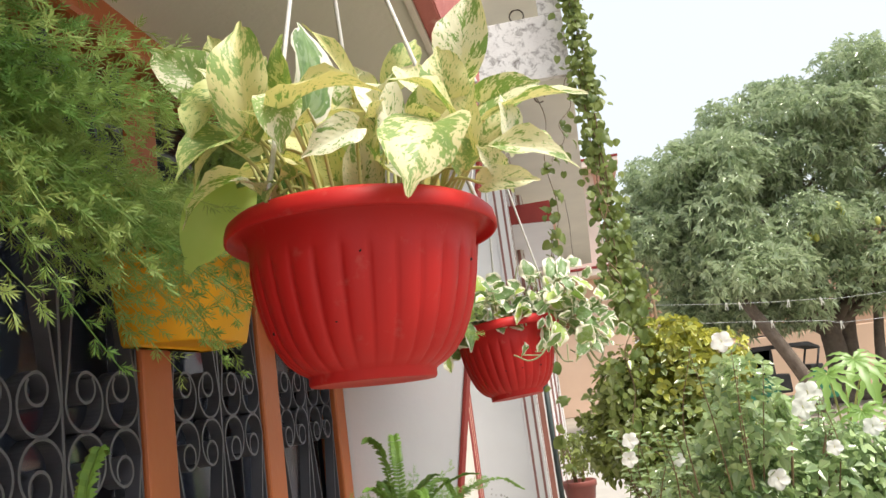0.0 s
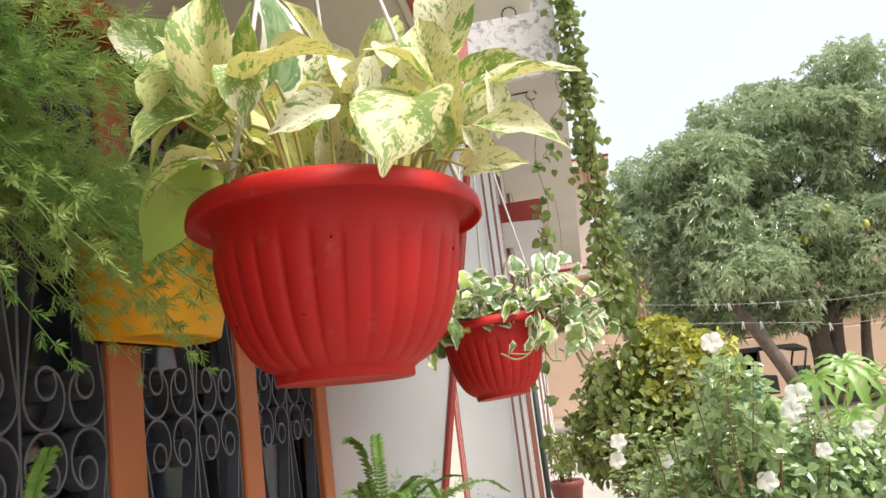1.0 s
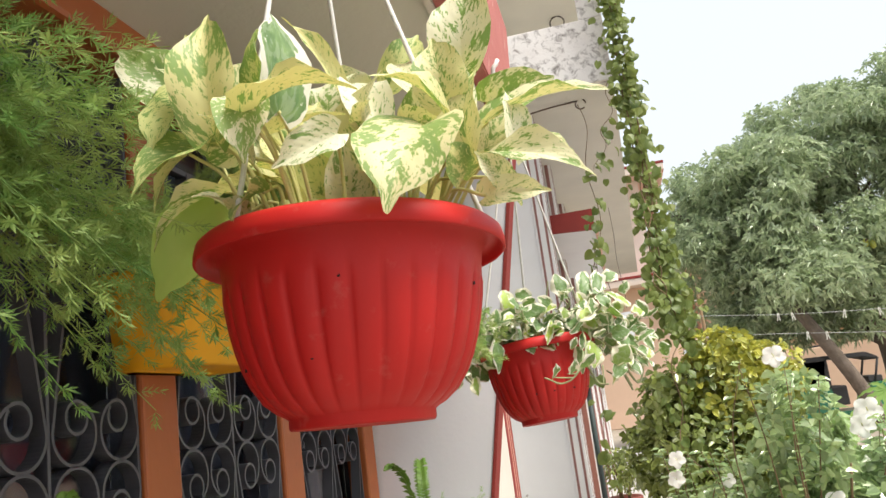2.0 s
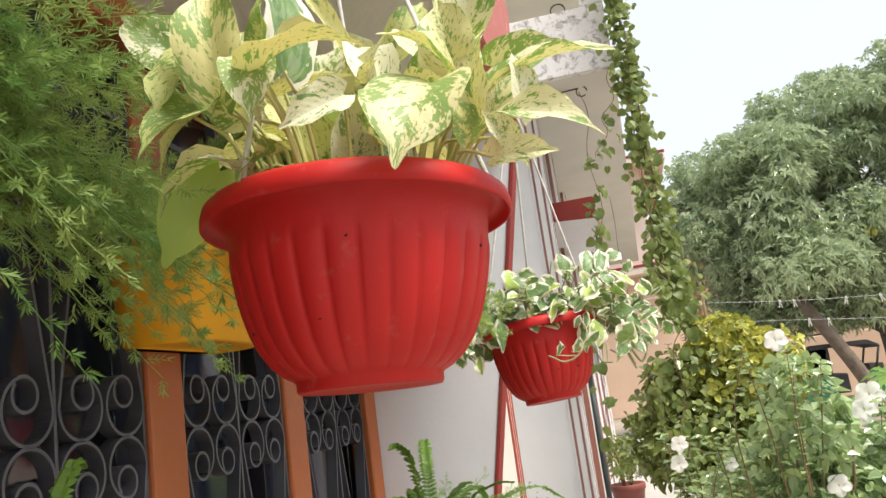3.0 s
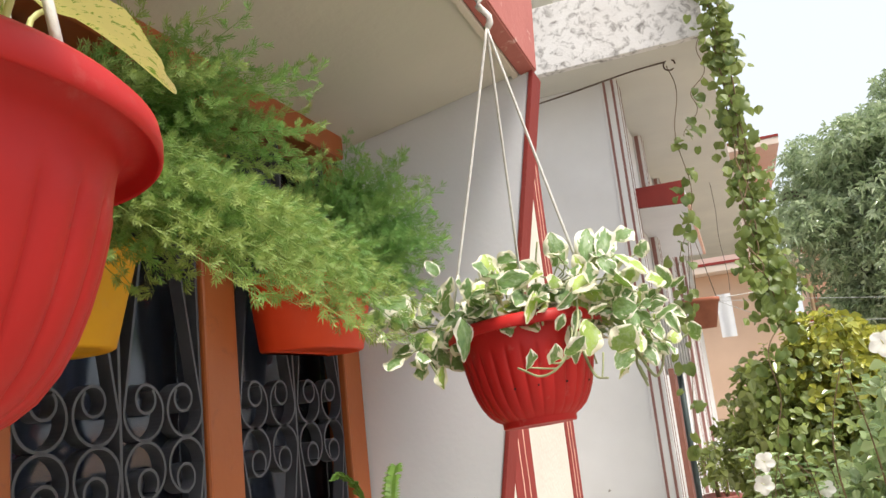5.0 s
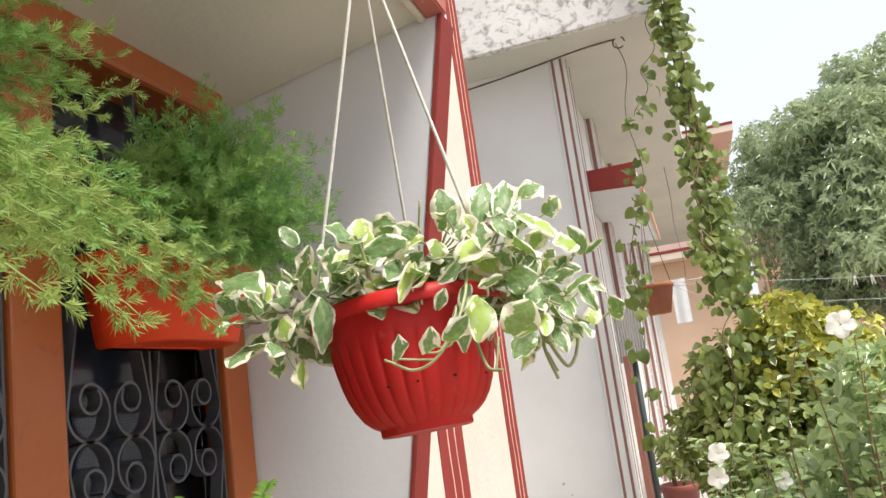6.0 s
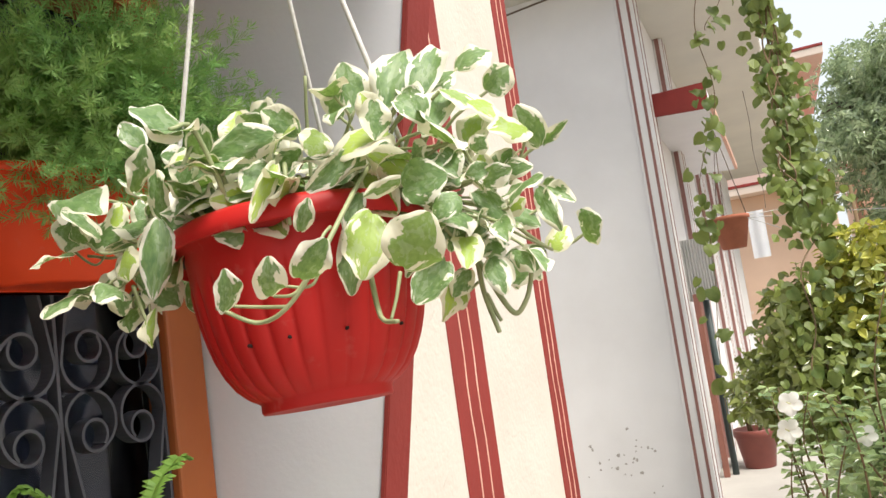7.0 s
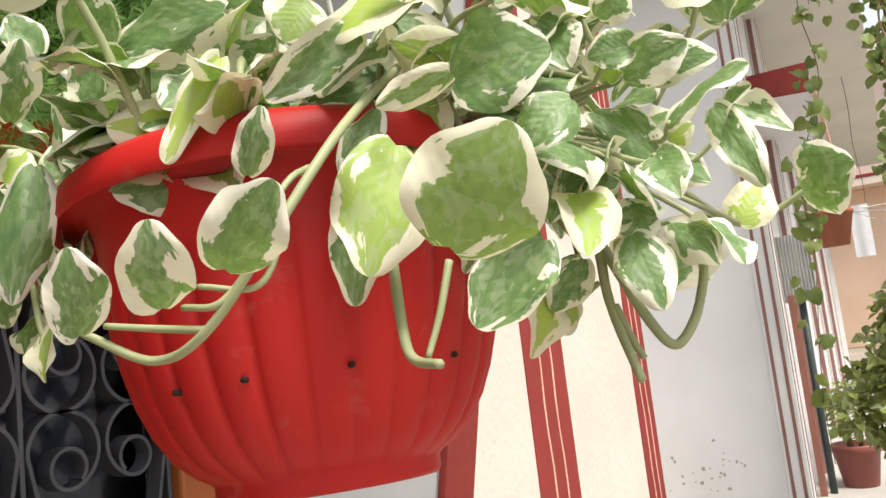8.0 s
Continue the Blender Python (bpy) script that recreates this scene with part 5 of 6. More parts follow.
def asparagus(at, label, seed, fronds, ends, material, needle=0.012, side=0.036, width=0.0009, gap=0.013, lift=0.10, whorl=5, root=(0.03, 0.15)):
    """ends(rnd): where a frond's tip lies; each frond springs from the planter, arches over and runs out to its tip."""
    t = thing("asparagus_fern", at, label, "plant")
    rnd = random.Random(seed)
    for _ in range(12):
        geo = Geo()
        for i in range(fronds // 12):
            start = Vector((rnd.uniform(-root[0], root[0]), rnd.uniform(-root[1], root[1]), 0))
            end = Vector(ends(rnd)) - t.location
            up = lift * rnd.uniform(0.5, 1.3)
            mid = start.lerp(end, 0.5) + Vector((0, 0, up + 0.25 * max(0.0, -(end - start).z)))
            needle_frond(geo, rnd, smooth_line([start, start.lerp(mid, 0.5) + Vector((0, 0, up * 0.55)), mid, end], 30), side, needle, width, gap, whorl)
        ob = part("fronds", geo, material, t, "", False)
        ob["kind"] = "stuff"
    return t


def in_ball(centre, radii, shell=0.35):
    """Tips spread through the outer part of a rounded mass."""
    def pick(r):
        v = Vector((r.gauss(0, 1), r.gauss(0, 1), r.gauss(0, 1))).normalized() * (shell + (1 - shell) * r.random() ** 0.7)
        return [centre[k] + v[k] * radii[k] for k in range(3)]
    return pick


def reaching(r):
    """Tips of the fern in the yellow planter: a crown above it, long sprays that lean out over the path and bow down, a few low ones."""
    k = r.random()
    if k < 0.42:
        return in_ball((-0.43, 1.53, 2.08), (0.15, 0.24, 0.14), 0.2)(r)
    if k < 0.90:
        u = r.uniform(0.15, 1.0)
        return (-0.50 + 0.34 * u, 1.47 + 0.05 * u + r.uniform(-0.18, 0.13), 1.97 - 0.23 * u ** 1.3 + r.uniform(-0.12, 0.06) * (1 - 0.4 * u))
    return in_ball((-0.50, 1.38, 1.84), (0.10, 0.14, 0.07), 0.2)(r)


def shelving(r):
    """Tips of the fern nearest the start of the walk: its top slopes down along the wall."""
    x, y, z = in_ball((-0.49, 0.76, 1.92), (0.16, 0.38, 0.27), 0.3)(r)
    return (x, y, z - 0.45 * max(0.0, y - 0.80))


trough((-0.775, 1.41, 1.750), 0.37, 0.165, 0.16, M_YELLOW, "yellow plastic window planter hooked on the grille")
trough((-0.775, 2.225, 1.770), 0.38, 0.165, 0.165, M_ORANGE, "orange-red plastic window planter hooked on the grille")
trough((-0.775, 0.62, 1.755), 0.37, 0.165, 0.16, M_ORANGE, "orange-red plastic window planter hooked on the grille")
asparagus((-0.70, 1.40, 1.890), "bushy asparagus fern spilling from the yellow planter", 3, 204, reaching, M_NEEDLE, 0.0115, 0.036, 0.00085, 0.0110, 0.09, 6)
asparagus((-0.70, 1.22, 1.890), "short asparagus sprays drooping over the yellow planter", 5, 24, in_ball((-0.49, 1.02, 1.83), (0.06, 0.16, 0.11)), M_NEEDLE, 0.0120, 0.032, 0.0009, 0.012, 0.06)
asparagus((-0.69, 2.22, 1.915), "fine feathery asparagus fern in the orange planter", 4, 264, in_ball((-0.56, 2.19, 2.02), (0.21, 0.28, 0.23), 0.35), M_NEEDLE2, 0.0165, 0.036, 0.0010, 0.0115, 0.05, 4)
asparagus((-0.70, 0.60, 1.89), "asparagus fern arching from the orange planter", 6, 156, shelving, M_NEEDLE, 0.0130, 0.038, 0.0009, 0.0125, 0.08)


# ---------------------------------------------------------------- ferns standing on the sill
def terracotta(at, r, h, label, material=None):
    t = thing("flower_pot", at, label, "flower pot")
    prof = [(0.01, 0.0), (r * 0.68, 0.0), (r * 0.70, 0.01), (r * 0.93, h * 0.80), (r, h * 0.82), (r, h * 0.98), (r * 0.97, h), (r * 0.90, h), (r * 0.88, h * 0.9), (0.01, h * 0.88)]
    part("pot", lathe(prof, 40), material or M_TERRA, t)
    return t


def sword_fern(at, fronds, label):
    t = thing("sword_fern", at, label, "plant")
    rnd = random.Random(9)
    for a, reach, rise, drop in fronds:
        d = Vector((math.cos(radians(a)), math.sin(radians(a)), 0))
        line = smooth_line([Vector((0, 0, 0)), d * reach * 0.35 + Vector((0, 0, rise * 0.8)), d * reach * 0.75 + Vector((0, 0, rise)), d * reach + Vector((0, 0, rise - drop))], 76)
        g = Geo()
        tube(g, line, 0.002, 0.0006, 5, False)
        for i in range(3, len(line) - 1):
            ax = (line[i + 1] - line[i - 1]).normalized()
            s = i / len(line)
            sidev = ax.cross(Vector((0, 0, 1)))
            sidev = sidev.normalized() if sidev.length > 0.05 else Vector((1, 0, 0))
            up = sidev.cross(ax)
            for sg in (-1, 1):
                ln = (0.013 if drop <= 0 else 0.018) * math.sin(math.pi * min(1, s * 0.93 + 0.10)) ** 0.7 + 0.004
                tip = line[i] + (sidev * sg + ax * 0.25 + up * rnd.uniform(-0.25, 0.35)).normalized() * ln
                w = ax * 0.0044
                b = line[i]
                m = b.lerp(tip, 0.5) + up * 0.003
                g.add([b - w * 0.7, b + w * 0.7, m + w, tip, m - w], [(0, 1, 2, 4), (4, 2, 3)])
        part("frond", g, M_FERN, t, "", False)
    return t


terracotta((-0.50, 2.04, 0.945), 0.11, 0.2, "terracotta pot with a sword fern on the window sill")
sword_fern((-0.50, 2.04, 1.12), ((-130, 0.10, 0.385, 0.005), (104, 0.22, 0.375, 0.004), (50, 0.45, 0.22, 0.05), (15, 0.21, 0.26, 0.0), (75, 0.34, 0.24, 0.08), (-60, 0.22, 0.26, 0.03), (-95, 0.30, 0.22, 0.06),
                                 (20, 0.35, 0.16, 0.08), (120, 0.22, 0.26, 0.04), (-20, 0.26, 0.20, 0.06), (60, 0.16, 0.26, 0.0), (-110, 0.16, 0.27, 0.0)), "bright green sword fern with upright and arching fronds")
terracotta((-0.60, 0.84, 0.945), 0.11, 0.2, "small terracotta pot with a sword fern on the sill")
sword_fern((-0.60, 0.84, 1.12), ((80, 0.07, 0.46, 0.0), (20, 0.16, 0.26, 0.03), (-60, 0.18, 0.24, 0.05), (150, 0.12, 0.28, 0.02)), "young sword fern with one tall yellow-green frond")
terracotta((-0.60, 2.33, 0.945), 0.12, 0.2, "terracotta pot with an asparagus fern on the window sill")
asparagus((-0.60, 2.33, 1.13), "low asparagus fern in a terracotta pot", 8, 48, in_ball((-0.46, 2.22, 1.29), (0.20, 0.28, 0.12), 0.4), M_NEEDLE2, 0.012, 0.036, 0.0008, 0.014, 0.05)
terracotta((-0.58, 1.34, 0.945), 0.12, 0.2, "terracotta pot with an asparagus fern on the sill")
asparagus((-0.58, 1.34, 1.13), "low asparagus fern in a terracotta pot", 12, 48, in_ball((-0.46, 1.36, 1.33), (0.14, 0.34, 0.14), 0.4), M_NEEDLE2, 0.012, 0.036, 0.0008, 0.014, 0.05)


# ---------------------------------------------------------------- vine, wires and small things on the far wing
VINE = bank("vine_leaf", 8, M_VINE, 1.0, 0.88, curl=0.6, fold=0.22, point=0.5, rows=9, cols=6, full=0.55, belly=0.66)


def vine_rope(name, label, line, count, size, spread, seed, r, more=0, bare=0.0):
    t = thing(name, line[0], label, "vine")
    rnd = random.Random(seed)
    pts = smooth_line(line, 60)
    for k in range(3 if r > 0.005 else 1):
        off = [p + Vector((0.04 * math.sin(i * 0.3 + k * 2), 0.04 * math.cos(i * 0.23 + k), 0)) - t.location for i, p in enumerate(pts)]
        g = Geo()
        tube(g, off, r, r * 0.7, 5)
        part("stem", g, M_TWIG, t)
    for i in range(count):
        p = pts[int((bare + (1 - bare) * rnd.random() ** 0.9) * 60)] + Vector((rnd.gauss(0, spread), rnd.gauss(0, spread), 0))
        d = Vector((rnd.gauss(0, 0.6), rnd.gauss(0, 0.4) - 0.2, -1.0)).normalized()
        put_leaf(t, rnd.choice(VINE), p, p + d * size * rnd.uniform(0.6, 1.2), Vector((rnd.gauss(0.2, 0.6), -1, 0.5)), 1.0, rnd.uniform(-40, 40))
    if more:
        g = Geo()
        for i in range(more):
            p = pts[int(rnd.random() ** 0.9 * 60)] + Vector((rnd.gauss(0, spread * 1.1), rnd.gauss(0, spread), 0)) - t.location
            d = Vector((rnd.gauss(0, 0.6), rnd.gauss(0, 0.4) - 0.2, -1.0)).normalized() * size * rnd.uniform(0.6, 1.1)
            s = d.cross(Vector((rnd.gauss(0.2, 0.6), -1, 0.5))).normalized() * d.length * 0.46
            f = d.cross(s).normalized() * d.length * 0.10
            g.add([p, p + d * 0.12 + s * 0.75 + f, p + d * 0.45 + s + f, p + d * 0.8 + s * 0.5, p + d, p + d * 0.8 - s * 0.5, p + d * 0.45 - s + f, p + d * 0.12 - s * 0.75 + f], [(0, 1, 2, 3, 4), (0, 4, 5, 6, 7)])
        ob = part("small_leaves", g, M_VINE, t, "", False)
        ob["kind"] = "stuff"
    return t


vine_rope("vine", "dense leafy green creeper hanging at the balcony corner", [(0.50, 6.80, 6.6), (0.47, 6.80, 5.6), (0.46, 6.80, 4.6), (0.46, 6.78, 3.6), (0.49, 6.75, 2.7), (0.56, 6.65, 2.05)], 300, 0.085, 0.062, 21, 0.008, 760)
vine_rope("vine", "broad-leaved green creeper climbing down into the golden hedge", [(0.46, 6.74, 3.3), (0.43, 6.62, 2.75), (0.41, 6.52, 2.40), (0.44, 6.46, 2.15), (0.48, 6.42, 1.92)], 84, 0.085, 0.060, 27, 0.006, 50)
vine_rope("vine", "thin leafy creeper hanging from a wire under the balcony", [(0.02, 7.36, 4.31), (0.04, 7.36, 3.8), (0.02, 7.34, 3.2), (-0.12, 7.3, 2.5), (-0.2, 7.3, 1.9), (-0.22, 7.3, 0.6)], 62, 0.10, 0.05, 22, 0.004, 0, 0.24)
vine_rope("vine", "thin creeper slanting to the balcony corner", [(0.40, 6.9, 4.5), (0.26, 7.05, 4.0), (0.10, 7.25, 3.6)], 12, 0.10, 0.04, 23, 0.004, 0, 0.35)
vine_rope("vine", "leafy creeper trailing over the hedge shrub", [(0.54, 6.65, 2.1), (0.42, 6.30, 1.75), (0.35, 6.15, 1.3), (0.45, 6.05, 0.95), (0.62, 6.0, 0.75)], 80, 0.07, 0.11, 24, 0.005, 60)
wire = Geo()
tube(wire, smooth_line([(-1.6, 7.2, 4.12), (-0.9, 7.25, 4.20), (-0.3, 7.3, 4.29), (0.01, 7.35, 4.325)], 20), 0.008, 0.008, 5)
tagged(part("wire", wire, M_WIRE), "sagging rusty wire tied under the balcony", "wire")
hookg = Geo()
tube(hookg, [Vector((0.05 + 0.05 * math.cos(a), 7.35, 4.29 + 0.05 * math.sin(a))) for a in [i * 0.45 for i in range(13)]], 0.007, 0.007, 5)
tagged(part("hook", hookg, M_WIRE), "rusty iron ring hook under the balcony", "hook")

dangle = Geo()
tube(dangle, smooth_line([(0.21, 12.23, 4.335), (0.22, 12.23, 3.9), (0.20, 12.24, 3.5), (0.23, 12.23, 3.0), (0.22, 12.23, 2.75)], 20), 0.004, 0.004, 5)
tagged(part("wire", dangle, M_WIRE), "thin wire dangling from the balcony underside", "wire")
hang = thing("hanging_pot", (-0.06, 8.5, 2.06), "brown plastic pot hanging on the far wing", "flower pot")
part("pot", lathe([(0.01, 0.0), (0.10, 0.0), (0.155, 0.24), (0.165, 0.24), (0.165, 0.28), (0.15, 0.28), (0.14, 0.25), (0.01, 0.24)], 32), M_TERRA, hang)
for a in (0.3, 2.4, 4.5):
    g = Geo()
    tube(g, [Vector((0.15 * math.cos(a), 0.15 * math.sin(a), 0.27)), Vector((0, 0, 1.05))], 0.004, 0.004, 4)
    part("cord", g, M_WIRE, hang)


def corrugated(at, w, h, label):
    bm = bmesh.new()
    n = 40
    lo, hi = [], []
    for i in range(n + 1):
        y = w * i / n
        x = 0.012 * math.sin(i * 1.6)
        lo.append((bm.verts.new((x, y, 0)), bm.verts.new((x + 0.004, y, 0))))
        hi.append((bm.verts.new((x, y, h)), bm.verts.new((x + 0.004, y, h))))
    for i in range(n):
        for k in (0, 1):
            bm.faces.new((lo[i][k], lo[i + 1][k], hi[i + 1][k], hi[i][k]))
    s = part("metal_sheet", bm, M_SHEET)
    s.location, s.rotation_euler = at, (0, 0, radians(-90))
    return tagged(s, label, "metal sheet")


corrugated((-0.50, 8.46, 1.66), 0.25, 0.54, "grey corrugated metal sheet on the far wing wall")
block("door_post", -0.465, -0.415, 8.40, 8.46, 0.16, 1.72, surface("brown_door_paint", (0.26, 0.10, 0.07), (0.20, 0.08, 0.06), 6.0, 60, 0.6, 0.3), "narrow brown wooden post beside the far door", "post", 0.006, None, "")
g = Geo()
tube(g, [Vector((-0.375, 8.52, 0.16)), Vector((-0.378, 8.52, 1.0)), Vector((-0.372, 8.52, 1.66))], 0.028, 0.028, 12)
tagged(part("drain_pipe", g, surface("dark_green_pipe", (0.05, 0.075, 0.075), (0.035, 0.05, 0.05), 8.0, 60, 0.5, 0.2)), "dark grey-green drain pipe on the far wing", "pipe")
cl = Geo()
n = 14
cl.add([(0.15 * i / n, 0.004 * math.sin(i * 0.55), z) for z in (0.18, 0.4, 0.625) for i in range(n + 1)],
       [(r * (n + 1) + i, r * (n + 1) + i + 1, (r + 1) * (n + 1) + i + 1, (r + 1) * (n + 1) + i) for r in (0, 1) for i in range(n)])
cloth = part("cloth", cl, M_CLOTH)
cloth.location = (0.06, 9.2, 1.80)
g = Geo()
tube(g, smooth_line([(-0.43, 9.22, 2.46), (0.2, 9.2, 2.395), (0.95, 9.2, 2.44)], 12), 0.004, 0.004, 5)
tagged(part("clothes_line", g, M_ROPE), "clothes line tied between the wall and a pole", "rope")
g = Geo()
tube(g, [Vector((0.96, 9.2, 0.0)), Vector((0.96, 9.2, 2.5))], 0.02, 0.018, 8)
tagged(part("bamboo_pole", g, M_TWIG), "brown bamboo pole holding the clothes line", "pole")
tagged(cloth, "white cloth hung out to dry", "laundry")
SMALL_POTS = []
M_BROWN = surface("red_brown_plastic", (0.24, 0.065, 0.05), (0.19, 0.05, 0.04), 6.0, 60, 0.5, 0.2, 0.002)
for x, y, r, h in ((-0.185, 8.80, 0.185, 0.33),):
    terracotta((x, y, 0.16), r, h, "red-brown plastic pot with a twiggy plant on the plinth", M_BROWN)
    SMALL_POTS.append((x, y, 0.16 + h * 0.9, r))


# ---------------------------------------------------------------- garden shrubs
def leafy(geo, rnd, centre, radii, count, size, slim=0.5, whorl=5, shell=0.55, droop=0.3, floor=None, lift=0.35, full=False, mess=0.3):
    """Whorls of pointed leaves through the outer part of a rounded mass."""
    verts, faces = [], []
    for _ in range(count):
        v = Vector((rnd.gauss(0, 1), rnd.gauss(0, 1), rnd.gauss(0, 1))).normalized()
        k = shell + (1 - shell) * rnd.random() ** 0.6
        p = Vector((centre[0] + v.x * radii[0] * k, centre[1] + v.y * radii[1] * k, centre[2] + v.z * radii[2] * k))
        if floor is not None and p.z < floor:
            continue
        out = (v + Vector((rnd.gauss(0, mess), rnd.gauss(0, mess), lift + rnd.gauss(0, mess)))).normalized()
        a = out.cross(Vector((0.2, 0.1, 1.0))).normalized()
        b = out.cross(a)
        ph = rnd.uniform(0, 6.28)
        for i in range(whorl):
            w = ph + 6.283 * i / whorl + rnd.gauss(0, 0.25)
            r = a * math.cos(w) + b * math.sin(w)
            ln = size * rnd.uniform(0.65, 1.2)
            d = (r + out * rnd.uniform(0.1, 0.9)).normalized()
            tip = p + d * ln + Vector((0, 0, -droop * ln))
            mid = p + d * ln * 0.5 + Vector((0, 0, 0.04 * ln))
            side = d.cross(out).normalized() * ln * slim * 0.5
            k0 = len(verts)
            if full:
                q1, q2, fd = p.lerp(mid, 0.55), mid.lerp(tip, 0.55), out * ln * 0.05
                verts += [p, q1 + side * 0.8 + fd, mid + side + fd, q2 + side * 0.72, tip, q2 - side * 0.72, mid - side + fd, q1 - side * 0.8 + fd]
                faces += [(k0, k0 + 1, k0 + 2, k0 + 3, k0 + 4), (k0, k0 + 4, k0 + 5, k0 + 6, k0 + 7)]
            else:
                verts += [p, mid + side, tip, mid - side]
                faces += [(k0, k0 + 1, k0 + 2), (k0, k0 + 2, k0 + 3)]
    geo.add(verts, faces)


def shrub(name, label, at, masses, material, size, slim, whorl, seed, floor=None, stems=6, height=0.8):
    t = thing(name, at, label, "shrub")
    rnd = random.Random(seed)
    for c, r, n, *own in masses:
        g = Geo()
        leafy(g, rnd, c, r, n, size, slim, whorl, 0.40, 0.25, floor, 0.55, True, 0.85)
        ob = part("foliage", g, own[0] if own else material, t, "", False)
        ob["kind"] = "stuff"
    for i in range(stems):
        g = Geo()
        a = rnd.uniform(0, 6.28)
        tube(g, smooth_line([(0.05 * math.cos(a), 0.05 * math.sin(a), 0), (0.2 * math.cos(a) * min(1, height), 0.2 * math.sin(a) * min(1, height), height * 0.5), (0.4 * math.cos(a) * min(1, height), 0.4 * math.sin(a) * min(1, height), height)], 8), 0.014, 0.006, 6)
        part("stem", g, M_TWIG, t)
    return t


# yellow masses are the sunlit top, M_HEDGE ones paint the shaded parts
shrub("hedge_shrub", "yellow-green golden hedge shrub in the garden", (0.62, 6.7, 0.0),
      (((0.20, 0.0, 1.46), (0.46, 0.45, 0.40), 480), ((0.14, 0.0, 1.20), (0.52, 0.5, 0.52), 520, M_HEDGE), ((0.46, 0.0, 1.55), (0.30, 0.3, 0.30), 260), ((-0.28, -0.1, 1.50), (0.24, 0.3, 0.24), 130, M_HEDGE), ((-0.55, 0.0, 1.02), (0.24, 0.3, 0.30), 130, M_HEDGE), ((0.14, -0.2, 1.74), (0.26, 0.2, 0.22), 180), ((0.62, -0.1, 1.05), (0.26, 0.3, 0.34), 150, M_HEDGE), ((-0.22, 0.1, 1.12), (0.44, 0.5, 0.52), 620, M_HEDGE), ((0.20, 0.0, 0.62), (0.46, 0.45, 0.60), 460, M_HEDGE), ((0.10, -0.25, 1.02), (0.55, 0.25, 0.36), 260, M_HEDGE)), M_CROTON, 0.078, 0.60, 3, 31, 0.05, 12, 1.3)
shrub("hibiscus_bush", "dark green hibiscus bush with white flowers", (0.95, 4.9, 0.0),
      (((-0.17, 0.0, 0.66), (0.52, 0.5, 0.52), 900), ((0.30, 0.1, 0.72), (0.55, 0.5, 0.45), 900), ((-0.08, -0.25, 1.20), (0.24, 0.25, 0.42), 230), ((0.95, 0.3, 0.55), (0.8, 0.6, 0.55), 1200), ((1.7, 0.5, 0.5), (0.8, 0.7, 0.6), 1000)), M_HIBISCUS, 0.072, 0.66, 3, 32, 0.03, 14, 1.1)


for i, (x, y, z, r) in enumerate(SMALL_POTS):
    shrub("potted_plant", "twiggy olive-green plant in a red-brown pot", (x, y, z), (((0, 0, 0.30), (r * 1.15, r * 1.15, 0.24), 260),), M_HEDGE, 0.042, 0.40, 4, 70 + i, 0.0, 9, 0.42)


def shoots(name, label, roots, material, seed, size):
    """Upright leafy shoots that break a shrub's outline."""
    t = thing(name, roots[0][0], label, "shrub")
    r = random.Random(seed)
    for base, height in roots:
        for k in range(5):
            b0 = Vector(base) - t.location + Vector((r.gauss(0, 0.10), r.gauss(0, 0.10), 0))
            top = b0 + Vector((r.gauss(0, 0.10), r.gauss(0, 0.08), height * r.uniform(0.7, 1.05)))
            line = smooth_line([b0, b0.lerp(top, 0.5) + Vector((r.gauss(0, 0.03), r.gauss(0, 0.03), 0)), top], 22)
            g = Geo()
            tube(g, line, 0.005, 0.002, 5, False)
            part("stem", g, M_TWIG, t)
            g = Geo()
            for i in range(3, 23):
                w = i * 2.4 + r.random()
                d = Vector((math.cos(w), math.sin(w), r.uniform(-0.1, 0.6))).normalized()
                ln = size * r.uniform(0.6, 1.2)
                s = d.cross(Vector((0, 0, 1))).normalized() * ln * 0.33
                p0 = line[i]
                tip = p0 + d * ln + Vector((0, 0, -0.25 * ln))
                f = Vector((0, 0, 0.06 * ln))
                g.add([p0, p0 + d * ln * 0.25 + s * 0.8 + f, p0 + d * ln * 0.55 + s + f, p0.lerp(tip, 0.82) + s * 0.55, tip, p0.lerp(tip, 0.82) - s * 0.55, p0 + d * ln * 0.55 - s + f, p0 + d * ln * 0.25 - s * 0.8 + f], [(0, 1, 2, 3, 4), (0, 4, 5, 6, 7)])
            ob = part("foliage", g, material, t, "", False)
            ob["kind"] = "stuff"
    return t


shoots("hibiscus_shoots", "leafy green hibiscus shoots rising above the bush", (((0.80, 4.45, 0.9), 0.75), ((0.26, 4.68, 0.60), 0.62), ((0.40, 4.7, 0.85), 0.48), ((1.25, 4.9, 0.8), 0.50), ((1.7, 5.2, 0.7), 0.45)), M_HIBISCUS, 81, 0.065)
shoots("hedge_shoots", "yellow-green shoots on top of the hedge shrub", (((0.95, 6.6, 1.4), 0.58), ((0.60, 6.5, 1.5), 0.38), ((1.15, 6.7, 1.2), 0.60)), M_CROTON, 82, 0.055)


